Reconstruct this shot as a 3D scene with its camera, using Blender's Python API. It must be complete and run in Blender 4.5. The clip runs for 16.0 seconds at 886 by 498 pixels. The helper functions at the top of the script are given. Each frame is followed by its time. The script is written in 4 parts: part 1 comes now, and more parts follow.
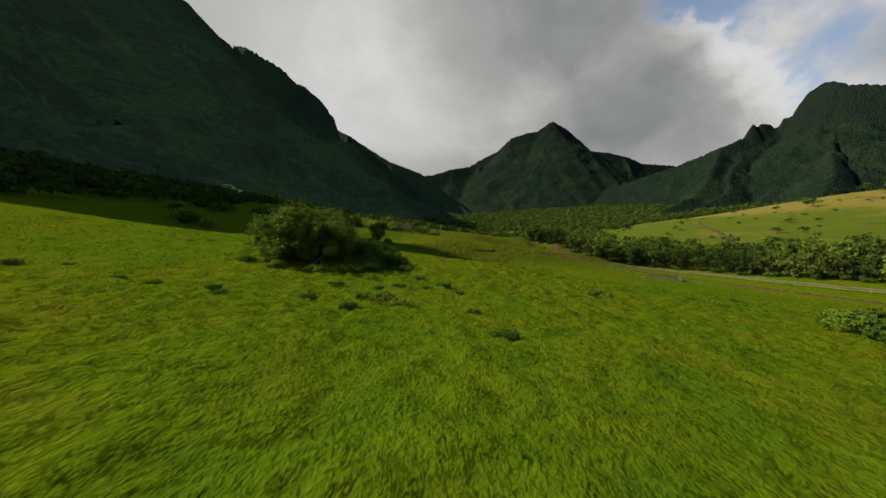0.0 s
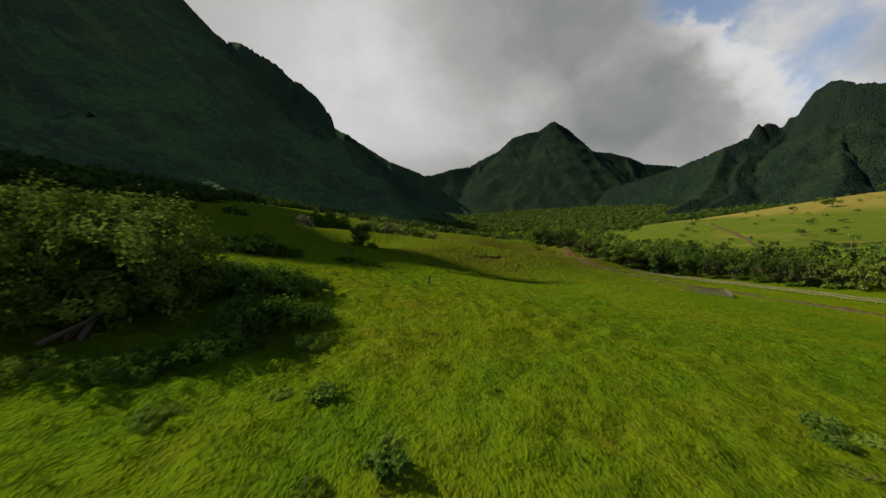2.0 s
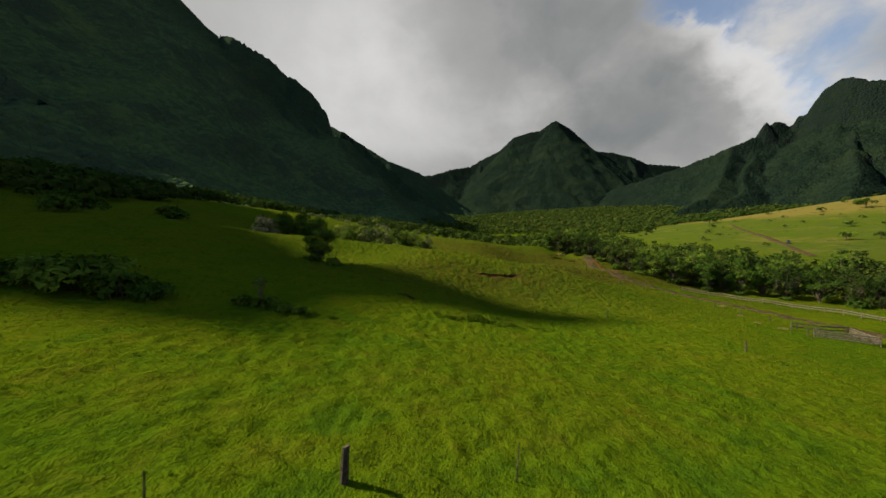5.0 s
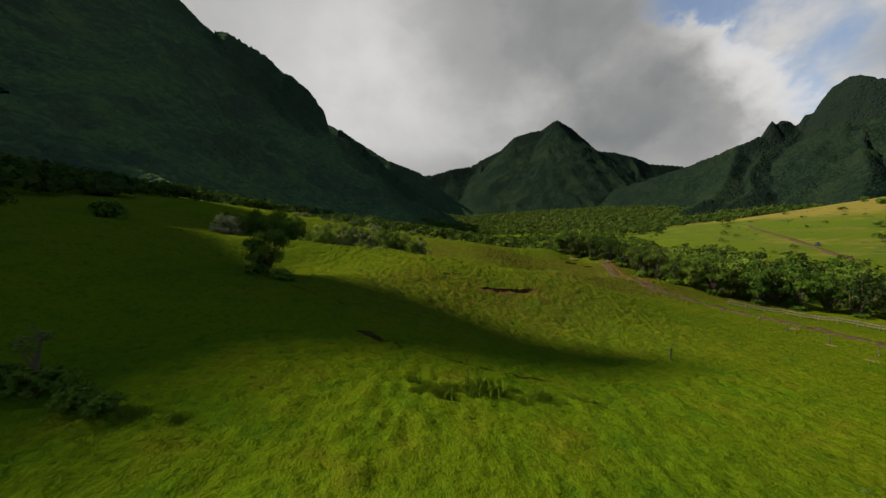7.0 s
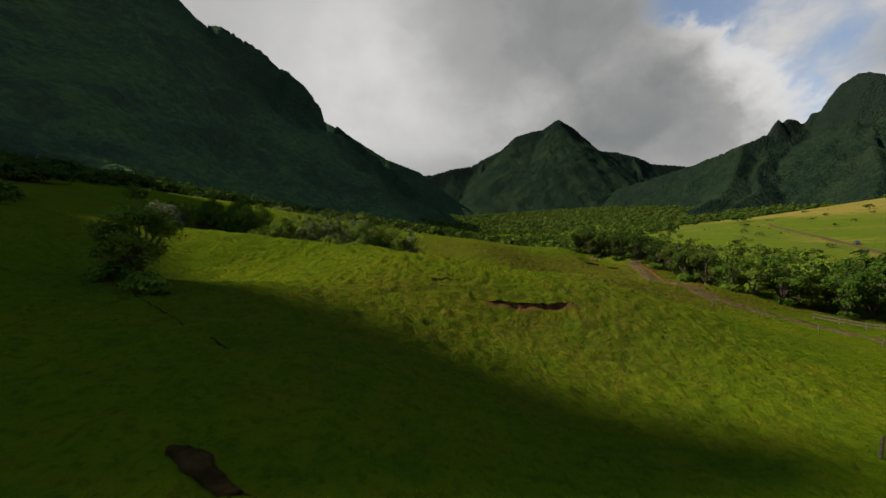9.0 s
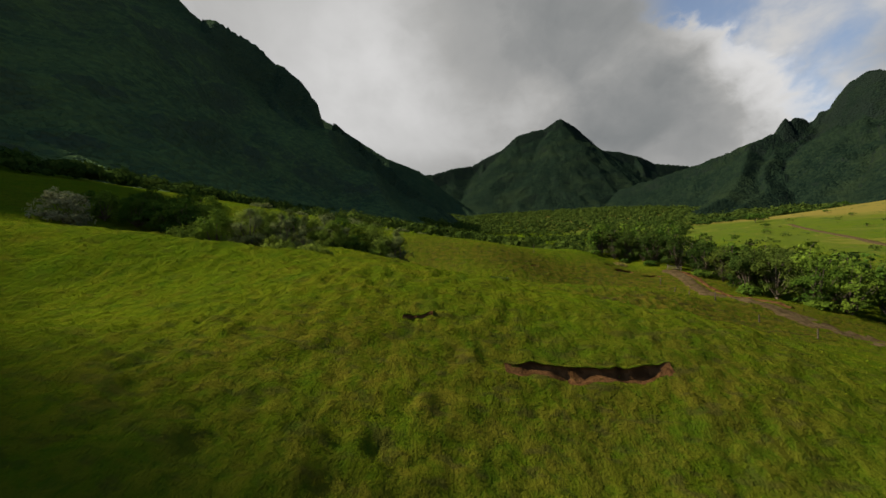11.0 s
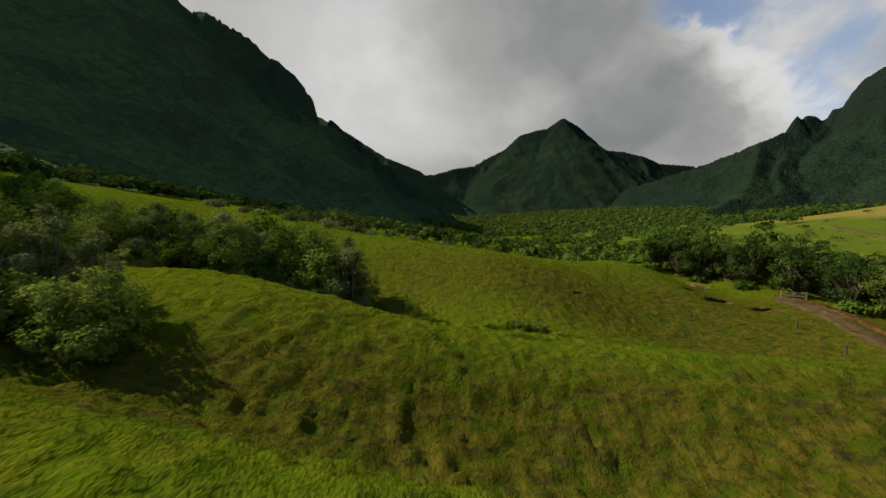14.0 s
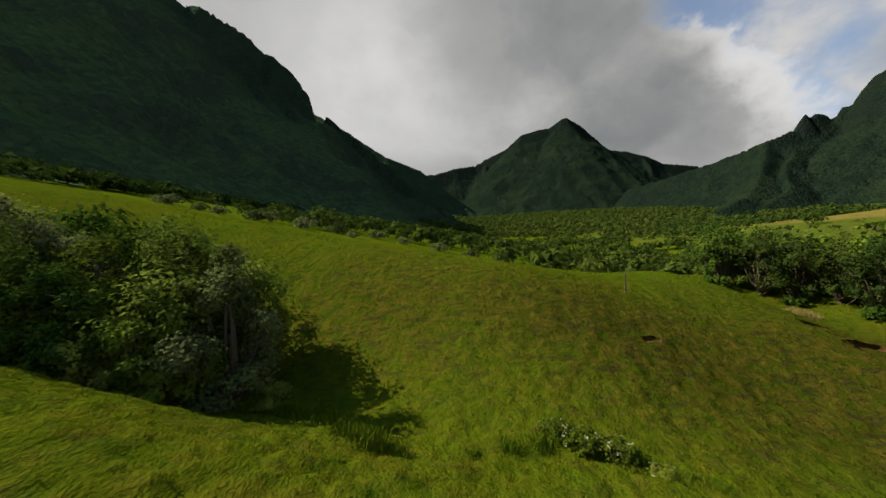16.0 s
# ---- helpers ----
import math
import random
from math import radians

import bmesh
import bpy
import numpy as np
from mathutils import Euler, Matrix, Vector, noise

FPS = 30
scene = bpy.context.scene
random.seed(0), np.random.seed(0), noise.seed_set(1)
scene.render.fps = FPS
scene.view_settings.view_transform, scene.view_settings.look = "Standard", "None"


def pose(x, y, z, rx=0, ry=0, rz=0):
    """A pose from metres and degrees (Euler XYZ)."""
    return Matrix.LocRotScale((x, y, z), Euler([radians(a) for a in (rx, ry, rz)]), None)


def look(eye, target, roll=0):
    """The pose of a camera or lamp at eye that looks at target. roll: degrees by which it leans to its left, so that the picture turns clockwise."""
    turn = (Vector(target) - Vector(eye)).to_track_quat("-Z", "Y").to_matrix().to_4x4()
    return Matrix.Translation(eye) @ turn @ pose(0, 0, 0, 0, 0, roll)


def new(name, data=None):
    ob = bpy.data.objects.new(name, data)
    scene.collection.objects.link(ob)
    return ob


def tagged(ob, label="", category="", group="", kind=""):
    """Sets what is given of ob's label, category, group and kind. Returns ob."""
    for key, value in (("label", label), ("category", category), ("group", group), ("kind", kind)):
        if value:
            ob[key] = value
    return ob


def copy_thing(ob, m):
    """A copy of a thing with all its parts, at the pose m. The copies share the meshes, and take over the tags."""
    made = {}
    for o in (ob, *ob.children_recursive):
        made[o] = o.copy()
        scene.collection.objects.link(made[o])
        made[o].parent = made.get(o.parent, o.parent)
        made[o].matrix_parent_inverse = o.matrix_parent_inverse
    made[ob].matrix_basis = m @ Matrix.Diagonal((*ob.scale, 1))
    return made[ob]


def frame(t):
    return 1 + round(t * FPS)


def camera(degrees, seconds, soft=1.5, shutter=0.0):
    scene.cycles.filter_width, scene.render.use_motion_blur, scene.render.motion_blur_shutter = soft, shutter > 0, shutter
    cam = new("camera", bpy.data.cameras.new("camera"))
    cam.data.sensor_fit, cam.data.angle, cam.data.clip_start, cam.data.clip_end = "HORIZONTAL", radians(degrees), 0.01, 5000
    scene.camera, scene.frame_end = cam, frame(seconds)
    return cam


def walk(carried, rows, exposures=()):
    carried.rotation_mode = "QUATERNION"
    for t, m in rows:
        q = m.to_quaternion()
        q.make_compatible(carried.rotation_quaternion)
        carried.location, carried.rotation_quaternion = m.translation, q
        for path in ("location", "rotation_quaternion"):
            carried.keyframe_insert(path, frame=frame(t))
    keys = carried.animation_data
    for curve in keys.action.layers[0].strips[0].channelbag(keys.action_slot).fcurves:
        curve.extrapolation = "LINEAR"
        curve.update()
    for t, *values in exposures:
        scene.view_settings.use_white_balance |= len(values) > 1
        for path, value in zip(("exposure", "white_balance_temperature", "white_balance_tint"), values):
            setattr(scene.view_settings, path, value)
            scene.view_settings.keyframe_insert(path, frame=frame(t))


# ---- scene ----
cam = camera(106.1, 16.0, shutter=0.2)
UNIT = 1.3            # metres to one unit of the plan
METRES, EYE, TILT, LEAN, TURN = 120.0 * UNIT, 3.0 * UNIT, -1.0, 0.0, 0.0
ROWS = [
    (0.0, 0.0, 0.0, 0.0, 0.0, 0.0, -0.0),
    (0.5, 0.0024, 0.0306, 0.0045, 0.01, 0.02, -0.02),
    (1.0, 0.0043, 0.0601, 0.0056, 0.0, 0.04, -0.04),
    (1.5, 0.0074, 0.0909, 0.0074, 0.02, 0.07, -0.08),
    (2.0, 0.0086, 0.1226, 0.0111, 0.03, 0.08, -0.1),
    (2.5, 0.0107, 0.1545, 0.0144, 0.05, 0.09, -0.12),
    (3.0, 0.0121, 0.1858, 0.018, 0.05, 0.11, -0.14),
    (3.5, 0.0133, 0.2174, 0.0222, 0.06, 0.12, -0.14),
    (4.0, 0.015, 0.2498, 0.0255, 0.06, 0.15, -0.14),
    (6.5, 0.0257, 0.3908, 0.0412, 0.17, 0.2, -0.19),
    (7.0, 0.0282, 0.4238, 0.0406, 0.18, 0.24, -0.21),
    (7.5, 0.03, 0.4567, 0.0403, 0.18, 0.27, -0.23),
    (8.0, 0.0324, 0.4891, 0.0381, 0.19, 0.31, -0.22),
    (8.5, 0.0348, 0.5217, 0.0365, 0.22, 0.34, -0.25),
    (9.0, 0.0366, 0.5544, 0.0354, 0.24, 0.38, -0.25),
    (11.5, 0.0461, 0.7065, 0.0429, 0.4, 0.41, -0.39),
    (12.0, 0.0479, 0.7391, 0.0454, 0.44, 0.43, -0.4),
    (12.5, 0.0501, 0.7711, 0.0489, 0.48, 0.45, -0.42),
    (13.0, 0.0524, 0.8028, 0.0513, 0.52, 0.48, -0.41),
    (13.5, 0.0541, 0.8345, 0.0543, 0.56, 0.51, -0.45),
    (14.0, 0.0555, 0.8665, 0.0578, 0.61, 0.54, -0.46),
    (14.5, 0.0569, 0.8987, 0.0612, 0.65, 0.57, -0.45),
    (15.0, 0.0603, 0.9305, 0.0636, 0.69, 0.6, -0.46),
    (15.5, 0.0643, 0.9623, 0.0654, 0.74, 0.63, -0.47),
    (16.0, 0.0666, 0.9937, 0.0668, 0.79, 0.64, -0.48),
]
walk(cam, [(t, pose(0, 0, EYE, TILT, LEAN, TURN) @ pose(METRES * x, METRES * y, METRES * z, 90 + pitch, roll, yaw)) for t, x, y, z, yaw, pitch, roll in ROWS])

# ---- light: a strong sun over the left-hand ridge, broken cloud ----
SUN_EL, SUN_AZ = 39.0, -80.0                      # degrees; azimuth from +y towards +x
sun_way = Vector((math.sin(radians(SUN_AZ)) * math.cos(radians(SUN_EL)),
                  math.cos(radians(SUN_AZ)) * math.cos(radians(SUN_EL)), math.sin(radians(SUN_EL))))
sun_data = bpy.data.lights.new("sun", "SUN")
sun_data.energy, sun_data.angle, sun_data.color = 8.0, radians(0.55), (1.0, 0.90, 0.68)
sun = new("sun", sun_data)
sun.matrix_world = look(sun_way * 100, (0, 0, 0))
scene.view_settings.exposure = 0.6


class Nodes:
    """Short hand for node trees."""

    def __init__(self, tree):
        self.tree = tree
        tree.nodes.clear()

    def add(self, kind, **props):
        n = self.tree.nodes.new(kind)
        for k, v in props.items():
            if k == "inputs":
                for i, val in v.items():
                    self.put(n, i, val)
            else:
                setattr(n, k, v)
        return n

    def put(self, n, i, val):
        if isinstance(val, bpy.types.NodeSocket):
            self.tree.links.new(val, n.inputs[i])
        else:
            n.inputs[i].default_value = val

    def math(self, op, a, b=0.0, c=0.0):
        n = self.add("ShaderNodeMath", operation=op)
        for i, v in enumerate((a, b, c)):
            self.put(n, i, v)
        return n.outputs[0]

    def ramp(self, v, a, b, lo=0.0, hi=1.0):
        n = self.add("ShaderNodeMapRange", interpolation_type="SMOOTHSTEP")
        for i, x in enumerate((v, a, b, lo, hi)):
            self.put(n, i, x)
        return n.outputs[0]

    def mix(self, f, a, b, blend="MIX"):
        n = self.add("ShaderNodeMix", data_type="RGBA", blend_type=blend)
        self.put(n, 0, f)
        for i, v in ((6, a), (7, b)):
            self.put(n, i, v if isinstance(v, bpy.types.NodeSocket) else (*v[:3], 1.0))
        return n.outputs[2]

    def place(self):
        """The point on the surface, in units of the plan."""
        g = self.add("ShaderNodeNewGeometry")
        return self.add("ShaderNodeVectorMath", operation="MULTIPLY", inputs={0: g.outputs["Position"], 1: (1 / UNIT,) * 3}).outputs[0]

    def noise(self, vec, scale, detail=4.0, rough=0.55, warp=0.0):
        n = self.add("ShaderNodeTexNoise", inputs={"Vector": vec, "Scale": scale, "Detail": detail, "Roughness": rough, "Distortion": warp})
        return n.outputs[0]


# sky: clear Nishita blue with a cloud deck in front of it
world = bpy.data.worlds.new("sky")
scene.world = world
world.use_nodes = True
N = Nodes(world.node_tree)
way = N.add("ShaderNodeTexCoord").outputs["Generated"]
sep = N.add("ShaderNodeSeparateXYZ", inputs={0: way})
wx, wy, wz = sep.outputs
azim = N.math("ARCTAN2", wx, wy)
blue = N.add("ShaderNodeTexSky", sky_type="NISHITA", sun_disc=False, sun_elevation=radians(SUN_EL), sun_rotation=radians(SUN_AZ))
sky_blue = N.mix(1.0, blue.outputs[0], (0.12, 0.12, 0.12), "MULTIPLY")
flat = N.add("ShaderNodeVectorMath", operation="MULTIPLY", inputs={0: way, 1: (1.0, 1.0, 1.25)}).outputs[0]
bend = N.add("ShaderNodeTexNoise", inputs={"Vector": flat, "Scale": 3.5, "Detail": 4.0, "Roughness": 0.5}).outputs["Color"]
flat = N.add("ShaderNodeVectorMath", operation="MULTIPLY_ADD", inputs={0: bend, 1: (0.16, 0.16, 0.16), 2: flat}).outputs[0]
puff = N.noise(flat, 4.2, 6.0, 0.55)
fine = N.noise(flat, 11.0, 6.0, 0.55)


def blob(az, up, ra, ru, rag=1.0, inner=0.3):
    """1 in the middle of a patch of sky, 0 outside it, with a ragged edge."""
    a = N.math("DIVIDE", N.math("SUBTRACT", azim, radians(az)), radians(ra))
    u = N.math("DIVIDE", N.math("SUBTRACT", wz, math.sin(radians(up))), math.sin(radians(ru)))
    d = N.math("SQRT", N.math("ADD", N.math("MULTIPLY", a, a), N.math("MULTIPLY", u, u)))
    d = N.math("ADD", d, N.math("MULTIPLY", N.math("SUBTRACT", puff, 0.5), 2.2 * rag))
    return N.ramp(d, 1.4, inner)


def span(az, up, ra, ru):
    """Distance from the middle of a patch of sky, 1 at its rim."""
    a = N.math("DIVIDE", N.math("SUBTRACT", azim, radians(az)), radians(ra))
    u = N.math("DIVIDE", N.math("SUBTRACT", wz, math.sin(radians(up))), math.sin(radians(ru)))
    return N.math("SQRT", N.math("ADD", N.math("MULTIPLY", a, a), N.math("MULTIPLY", u, u)))


# a cumulus head over the valley with blue beyond its bright rim
head = N.math("ADD", span(24, 12, 23, 16.9), N.math("MULTIPLY", N.math("SUBTRACT", fine, 0.5), 0.55))
head = N.math("ADD", head, N.math("MULTIPLY", N.math("SUBTRACT", puff, 0.5), 0.35))
beyond = N.math("MULTIPLY", N.ramp(head, 0.99, 1.10), N.ramp(azim, radians(28), radians(35)))
rim_l = N.math("MULTIPLY", N.math("MULTIPLY", N.ramp(head, 0.72, 1.0), N.ramp(head, 1.14, 1.03)), N.ramp(azim, radians(31), radians(39)))
clear = N.math("MULTIPLY", N.ramp(head, 1.65, 1.15), N.ramp(puff, 0.66, 0.42))
clear = N.math("MAXIMUM", N.math("MULTIPLY", clear, 0.85), N.math("MULTIPLY", N.ramp(wz, 0.40, 0.50), 0.40))
gap = N.math("MULTIPLY", beyond, clear)
dark = N.math("MAXIMUM", N.math("MULTIPLY", blob(29, 19, 12, 8, 0.5), 0.80), N.math("MULTIPLY", blob(20, 33, 14, 10, 0.5), 0.65))
dark = N.math("MAXIMUM", dark, N.math("MULTIPLY", blob(55, 19.5, 5, 3.5, 0.5), 0.6))
dark = N.math("MAXIMUM", dark, N.math("MULTIPLY", blob(36, 14, 11, 5, 0.5), 0.62))
dark = N.math("MAXIMUM", dark, N.math("MULTIPLY", blob(2, 12, 20, 3.5, 0.4), 0.32))
dark = N.math("MAXIMUM", dark, N.math("MULTIPLY", blob(8, 30, 14, 12, 0.6), 0.40))
bright = blob(-14, 25, 17, 15, 0.5)
tone = N.math("ADD", 0.38, N.math("MULTIPLY", puff, 0.44))
tone = N.math("ADD", tone, N.math("MULTIPLY", N.math("SUBTRACT", fine, 0.5), 0.12))
tone = N.math("ADD", tone, N.math("MULTIPLY", bright, 0.20))
tone = N.math("ADD", tone, N.math("MULTIPLY", beyond, 0.12))
tone = N.math("SUBTRACT", tone, N.math("MULTIPLY", dark, 0.48))
tone = N.math("ADD", tone, N.math("MULTIPLY", rim_l, 0.30))
cloud_col = N.add("ShaderNodeValToRGB")
ramp = cloud_col.color_ramp
ramp.elements[0].position, ramp.elements[0].color = 0.05, (0.125, 0.137, 0.142, 1)
ramp.elements[1].position, ramp.elements[1].color = 0.92, (0.545, 0.54, 0.535, 1)
low = ramp.elements.new(0.5)
low.color = (0.31, 0.308, 0.30, 1)
N.put(cloud_col, 0, tone)
sky_col = N.mix(gap, cloud_col.outputs[0], sky_blue)
# behind the camera, unseen: blue towards the sun, white cloud added opposite as fill light
behind = N.mix(N.math("MULTIPLY", N.ramp(wx, -0.2, 0.45), N.ramp(wz, 0.62, 0.30)), N.mix(1.0, sky_blue, (0.95, 0.95, 0.95), "MULTIPLY"), (0.70, 0.71, 0.72))
sky_col = N.mix(N.ramp(wy, 0.35, 0.0), sky_col, behind)
# zenith brightened and tinted as added fill light for the shaded ground
sky_col = N.mix(N.ramp(wz, 0.58, 0.80), sky_col, N.mix(1.0, sky_col, (0.70, 1.20, 1.40), "MULTIPLY"))
back = N.add("ShaderNodeBackground", inputs={0: sky_col, 1: 0.85})
N.add("ShaderNodeOutputWorld", inputs={0: back.outputs[0]})


# ---- materials ----
def material(name):
    m = bpy.data.materials.new(name)
    m.use_nodes = True
    return m, Nodes(m.node_tree)


def finish(n, colour, rough=0.9, bump=None, strength=0.4, distance=0.1, translucent=0.0, spec=0.25):
    args = {"Base Color": colour, "Roughness": rough, "Specular IOR Level": spec}
    if bump is not None:
        args["Normal"] = n.add("ShaderNodeBump", inputs={"Height": bump, "Strength": strength, "Distance": distance * UNIT}).outputs[0]
    if spec < 0.1:      # matt leaves and grass
        args = {"Color": colour, "Roughness": 0.0, **({"Normal": args["Normal"]} if bump is not None else {})}
    sh = n.add("ShaderNodeBsdfDiffuse" if spec < 0.1 else "ShaderNodeBsdfPrincipled", inputs=args).outputs[0]
    if translucent:
        tr = n.add("ShaderNodeBsdfTranslucent", inputs={0: colour}).outputs[0]
        sh = n.add("ShaderNodeMixShader", inputs={0: translucent, 1: sh, 2: tr}).outputs[0]
    n.add("ShaderNodeOutputMaterial", inputs={0: sh})


def sward_colour(n, g, light):
    """The pasture's colour: fresh green on the flats, olive and rusty on the steeper banks, darkened there as in
    grazing light.
    """
    p = n.place()
    big = n.noise(p, 0.05, 4.0, 0.6)
    mid = n.noise(p, 0.40, 5.0, 0.65)
    pat = n.noise(p, 1.1, 4.0, 0.65)
    tuft = n.noise(p, 2.6, 3.0, 0.55)
    k = light
    c = n.mix(n.ramp(big, 0.35, 0.65), (0.060 * k, 0.100 * k, 0.0022), (0.081 * k, 0.109 * k, 0.0022))
    c = n.mix(n.math("MULTIPLY", n.ramp(mid, 0.50, 0.75), 0.7), c, (0.100 * k, 0.096 * k, 0.0045))
    c = n.mix(n.math("MULTIPLY", n.ramp(mid, 0.50, 0.30), 0.8), c, (0.042 * k, 0.086 * k, 0.0028))
    rust = n.math("MULTIPLY", n.ramp(pat, 0.52, 0.72), n.ramp(big, 0.42, 0.60))
    c = n.mix(n.math("MULTIPLY", rust, 0.36), c, (0.101 * k, 0.064 * k, 0.0060))
    dry = n.add("ShaderNodeAttribute", attribute_name="dry").outputs["Fac"]
    # rusty tussock, also darkened to paint the banks' weaker light
    bank = n.mix(n.ramp(pat, 0.35, 0.65), (0.038 * k, 0.044 * k, 0.003), (0.082 * k, 0.068 * k, 0.006))
    c = n.mix(n.math("MULTIPLY", dry, n.ramp(pat, 0.25, 0.55, 0.55, 1.0)), c, bank)
    # dark flecks painted for the shade between tufts
    c = n.mix(n.math("MULTIPLY", n.ramp(tuft, 0.48, 0.34), 0.4), c, (0.028 * k, 0.050 * k, 0.0030))
    level = n.add("ShaderNodeVectorMath", operation="MULTIPLY", inputs={0: p, 1: (0.6, 1.6, 1.6)}).outputs[0]
    step = n.ramp(n.noise(level, 1.2, 3.0, 0.55), 0.54, 0.64)
    # dark dashes on the banks: bare soil and painted terracette shadows
    c = n.mix(n.math("MULTIPLY", n.math("MULTIPLY", step, dry), 0.75), c, (0.024, 0.021, 0.007))
    return c


def grass_material():
    m, n = material("pasture grass")
    g = n.add("ShaderNodeNewGeometry")
    p = n.place()
    clump = n.noise(p, 2.2, 4.0, 0.6)
    fine_n = n.noise(p, 13.0, 3.0, 0.65)
    c = sward_colour(n, g, 0.68)
    # hollows of the clump bump tinted dark, as shade between tufts
    c = n.mix(n.math("MULTIPLY", n.ramp(clump, 0.50, 0.32), 0.4), c, (0.023, 0.043, 0.003))
    c = n.mix(n.math("MULTIPLY", n.ramp(fine_n, 0.60, 0.80), 0.4), c, (0.11, 0.13, 0.006))
    # drier straw and bare earth on the far hill
    sx = n.add("ShaderNodeSeparateXYZ", inputs={0: p}).outputs
    over = n.ramp(sx[0], 110.0, 180.0)
    c = n.mix(n.math("MULTIPLY", over, n.ramp(n.noise(p, 0.12, 5.0, 0.7), 0.35, 0.65, 0.35, 0.85)), c, (0.044, 0.057, 0.010))
    tops = n.ramp(n.math("ADD", sx[2], n.math("MULTIPLY", n.noise(p, 0.02, 4.0, 0.6, 0.6), 16.0)), 33.0, 42.0)
    straw = n.ramp(n.noise(p, 0.030, 6.0, 0.70, 0.8), 0.54, 0.64)
    c = n.mix(n.math("MULTIPLY", over, n.math("MULTIPLY", n.math("MAXIMUM", tops, n.math("MULTIPLY", straw, 0.55)), 0.7)), c, (0.125, 0.092, 0.024))
    bare = n.ramp(n.noise(p, 0.055, 6.0, 0.72, 1.0), 0.62, 0.70)
    c = n.mix(n.math("MULTIPLY", over, n.math("MULTIPLY", bare, 0.6)), c, (0.12, 0.064, 0.026))
    scrub = n.ramp(n.noise(p, 0.085, 6.0, 0.75, 0.6), 0.56, 0.63)
    c = n.mix(n.math("MULTIPLY", over, n.math("MULTIPLY", scrub, 0.75)), c, (0.026, 0.042, 0.010))
    h = n.math("ADD", n.math("MULTIPLY", clump, 1.0), n.math("MULTIPLY", fine_n, 0.35))
    finish(n, c, 0.95, h, 1.0, 0.3, spec=0.03)
    return m


def blade_material():
    m, n = material("grass blade")
    g = n.add("ShaderNodeNewGeometry")
    r = g.outputs["Random Per Island"]
    c = sward_colour(n, g, 0.82)
    c = n.mix(n.math("MULTIPLY", n.ramp(r, 0.7, 1.0), 0.5), c, (0.115, 0.13, 0.006))
    c = n.mix(n.math("MULTIPLY", n.ramp(r, 0.35, 0.0), 0.35), c, (0.032, 0.067, 0.004))
    finish(n, c, 0.9, translucent=0.25, spec=0.03)
    return m


def leaf_material(name, dark_c, mid_c, light_c):
    m, n = material(name)
    g = n.add("ShaderNodeNewGeometry")
    r = g.outputs["Random Per Island"]
    o = n.add("ShaderNodeObjectInfo").outputs["Random"]
    patch = n.noise(n.place(), 0.45, 3.0, 0.6)
    wide_n = n.noise(n.place(), 0.06, 3.0, 0.6)
    c = n.mix(r, dark_c, mid_c)
    c = n.mix(n.math("MULTIPLY", n.ramp(wide_n, 0.52, 0.70), 0.5), c, light_c)
    c = n.mix(n.ramp(n.math("ADD", n.math("MULTIPLY", patch, 0.6), n.math("MULTIPLY", o, 0.4)), 0.42, 0.74), c, light_c)
    finish(n, c, 0.8, translucent=0.26, spec=0.06)
    return m


def bark_material():
    m, n = material("grey bark")
    p = n.place()
    v = n.noise(p, 6.0, 6.0, 0.7, 0.5)
    c = n.mix(v, (0.025, 0.018, 0.012), (0.085, 0.065, 0.046))
    finish(n, c, 0.9, v, 0.6, 0.05)
    return m


def forest_material(name, low_c, mid_c, top_c, steep_c, far_shade_c=None):
    """Closed forest seen from afar: round crowns of mixed greens, a dark dull tone on the steepest faces."""
    m, n = material(name)
    g = n.add("ShaderNodeNewGeometry")
    p = n.place()
    bent = n.add("ShaderNodeVectorMath", operation="MULTIPLY_ADD", inputs={0: n.add("ShaderNodeTexNoise", inputs={"Vector": p, "Scale": 0.12, "Detail": 3.0}).outputs["Color"], 1: (5.0, 5.0, 5.0), 2: p}).outputs[0]
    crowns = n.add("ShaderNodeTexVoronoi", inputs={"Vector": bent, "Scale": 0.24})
    small = n.add("ShaderNodeTexVoronoi", inputs={"Vector": bent, "Scale": 0.55})
    shade = n.add("ShaderNodeSeparateColor", inputs={0: crowns.outputs["Color"]}).outputs[0]
    big = n.noise(p, 0.010, 5.0, 0.6, 0.5)
    stand = n.noise(p, 0.035, 4.0, 0.6, 0.4)
    c = n.mix(n.ramp(n.math("ADD", n.math("MULTIPLY", shade, 0.36), n.math("MULTIPLY", stand, 0.64)), 0.34, 0.66), low_c, mid_c)
    c = n.mix(n.math("MULTIPLY", n.ramp(big, 0.47, 0.72), 0.5), c, top_c)
    c = n.mix(n.math("MULTIPLY", n.ramp(n.math("ADD", n.math("MULTIPLY", shade, 0.6), stand), 1.05, 1.30), 0.6), c, top_c)
    # gaps between crowns tinted dark, as shade within the canopy
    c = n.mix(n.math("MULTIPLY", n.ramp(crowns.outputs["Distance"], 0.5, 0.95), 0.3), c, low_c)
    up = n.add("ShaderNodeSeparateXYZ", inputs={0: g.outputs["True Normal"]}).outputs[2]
    c = n.mix(n.math("MULTIPLY", n.ramp(up, 0.66, 0.50), n.ramp(stand, 0.35, 0.60, 0.35, 0.9)), c, steep_c)
    if far_shade_c:       # shade painted over the ridge's far end by a darker colour
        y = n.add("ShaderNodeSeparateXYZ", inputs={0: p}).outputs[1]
        c = n.mix(n.math("MULTIPLY", n.ramp(y, 480.0, 620.0), n.ramp(stand, 0.35, 0.60, 0.5, 0.85)), c, far_shade_c)
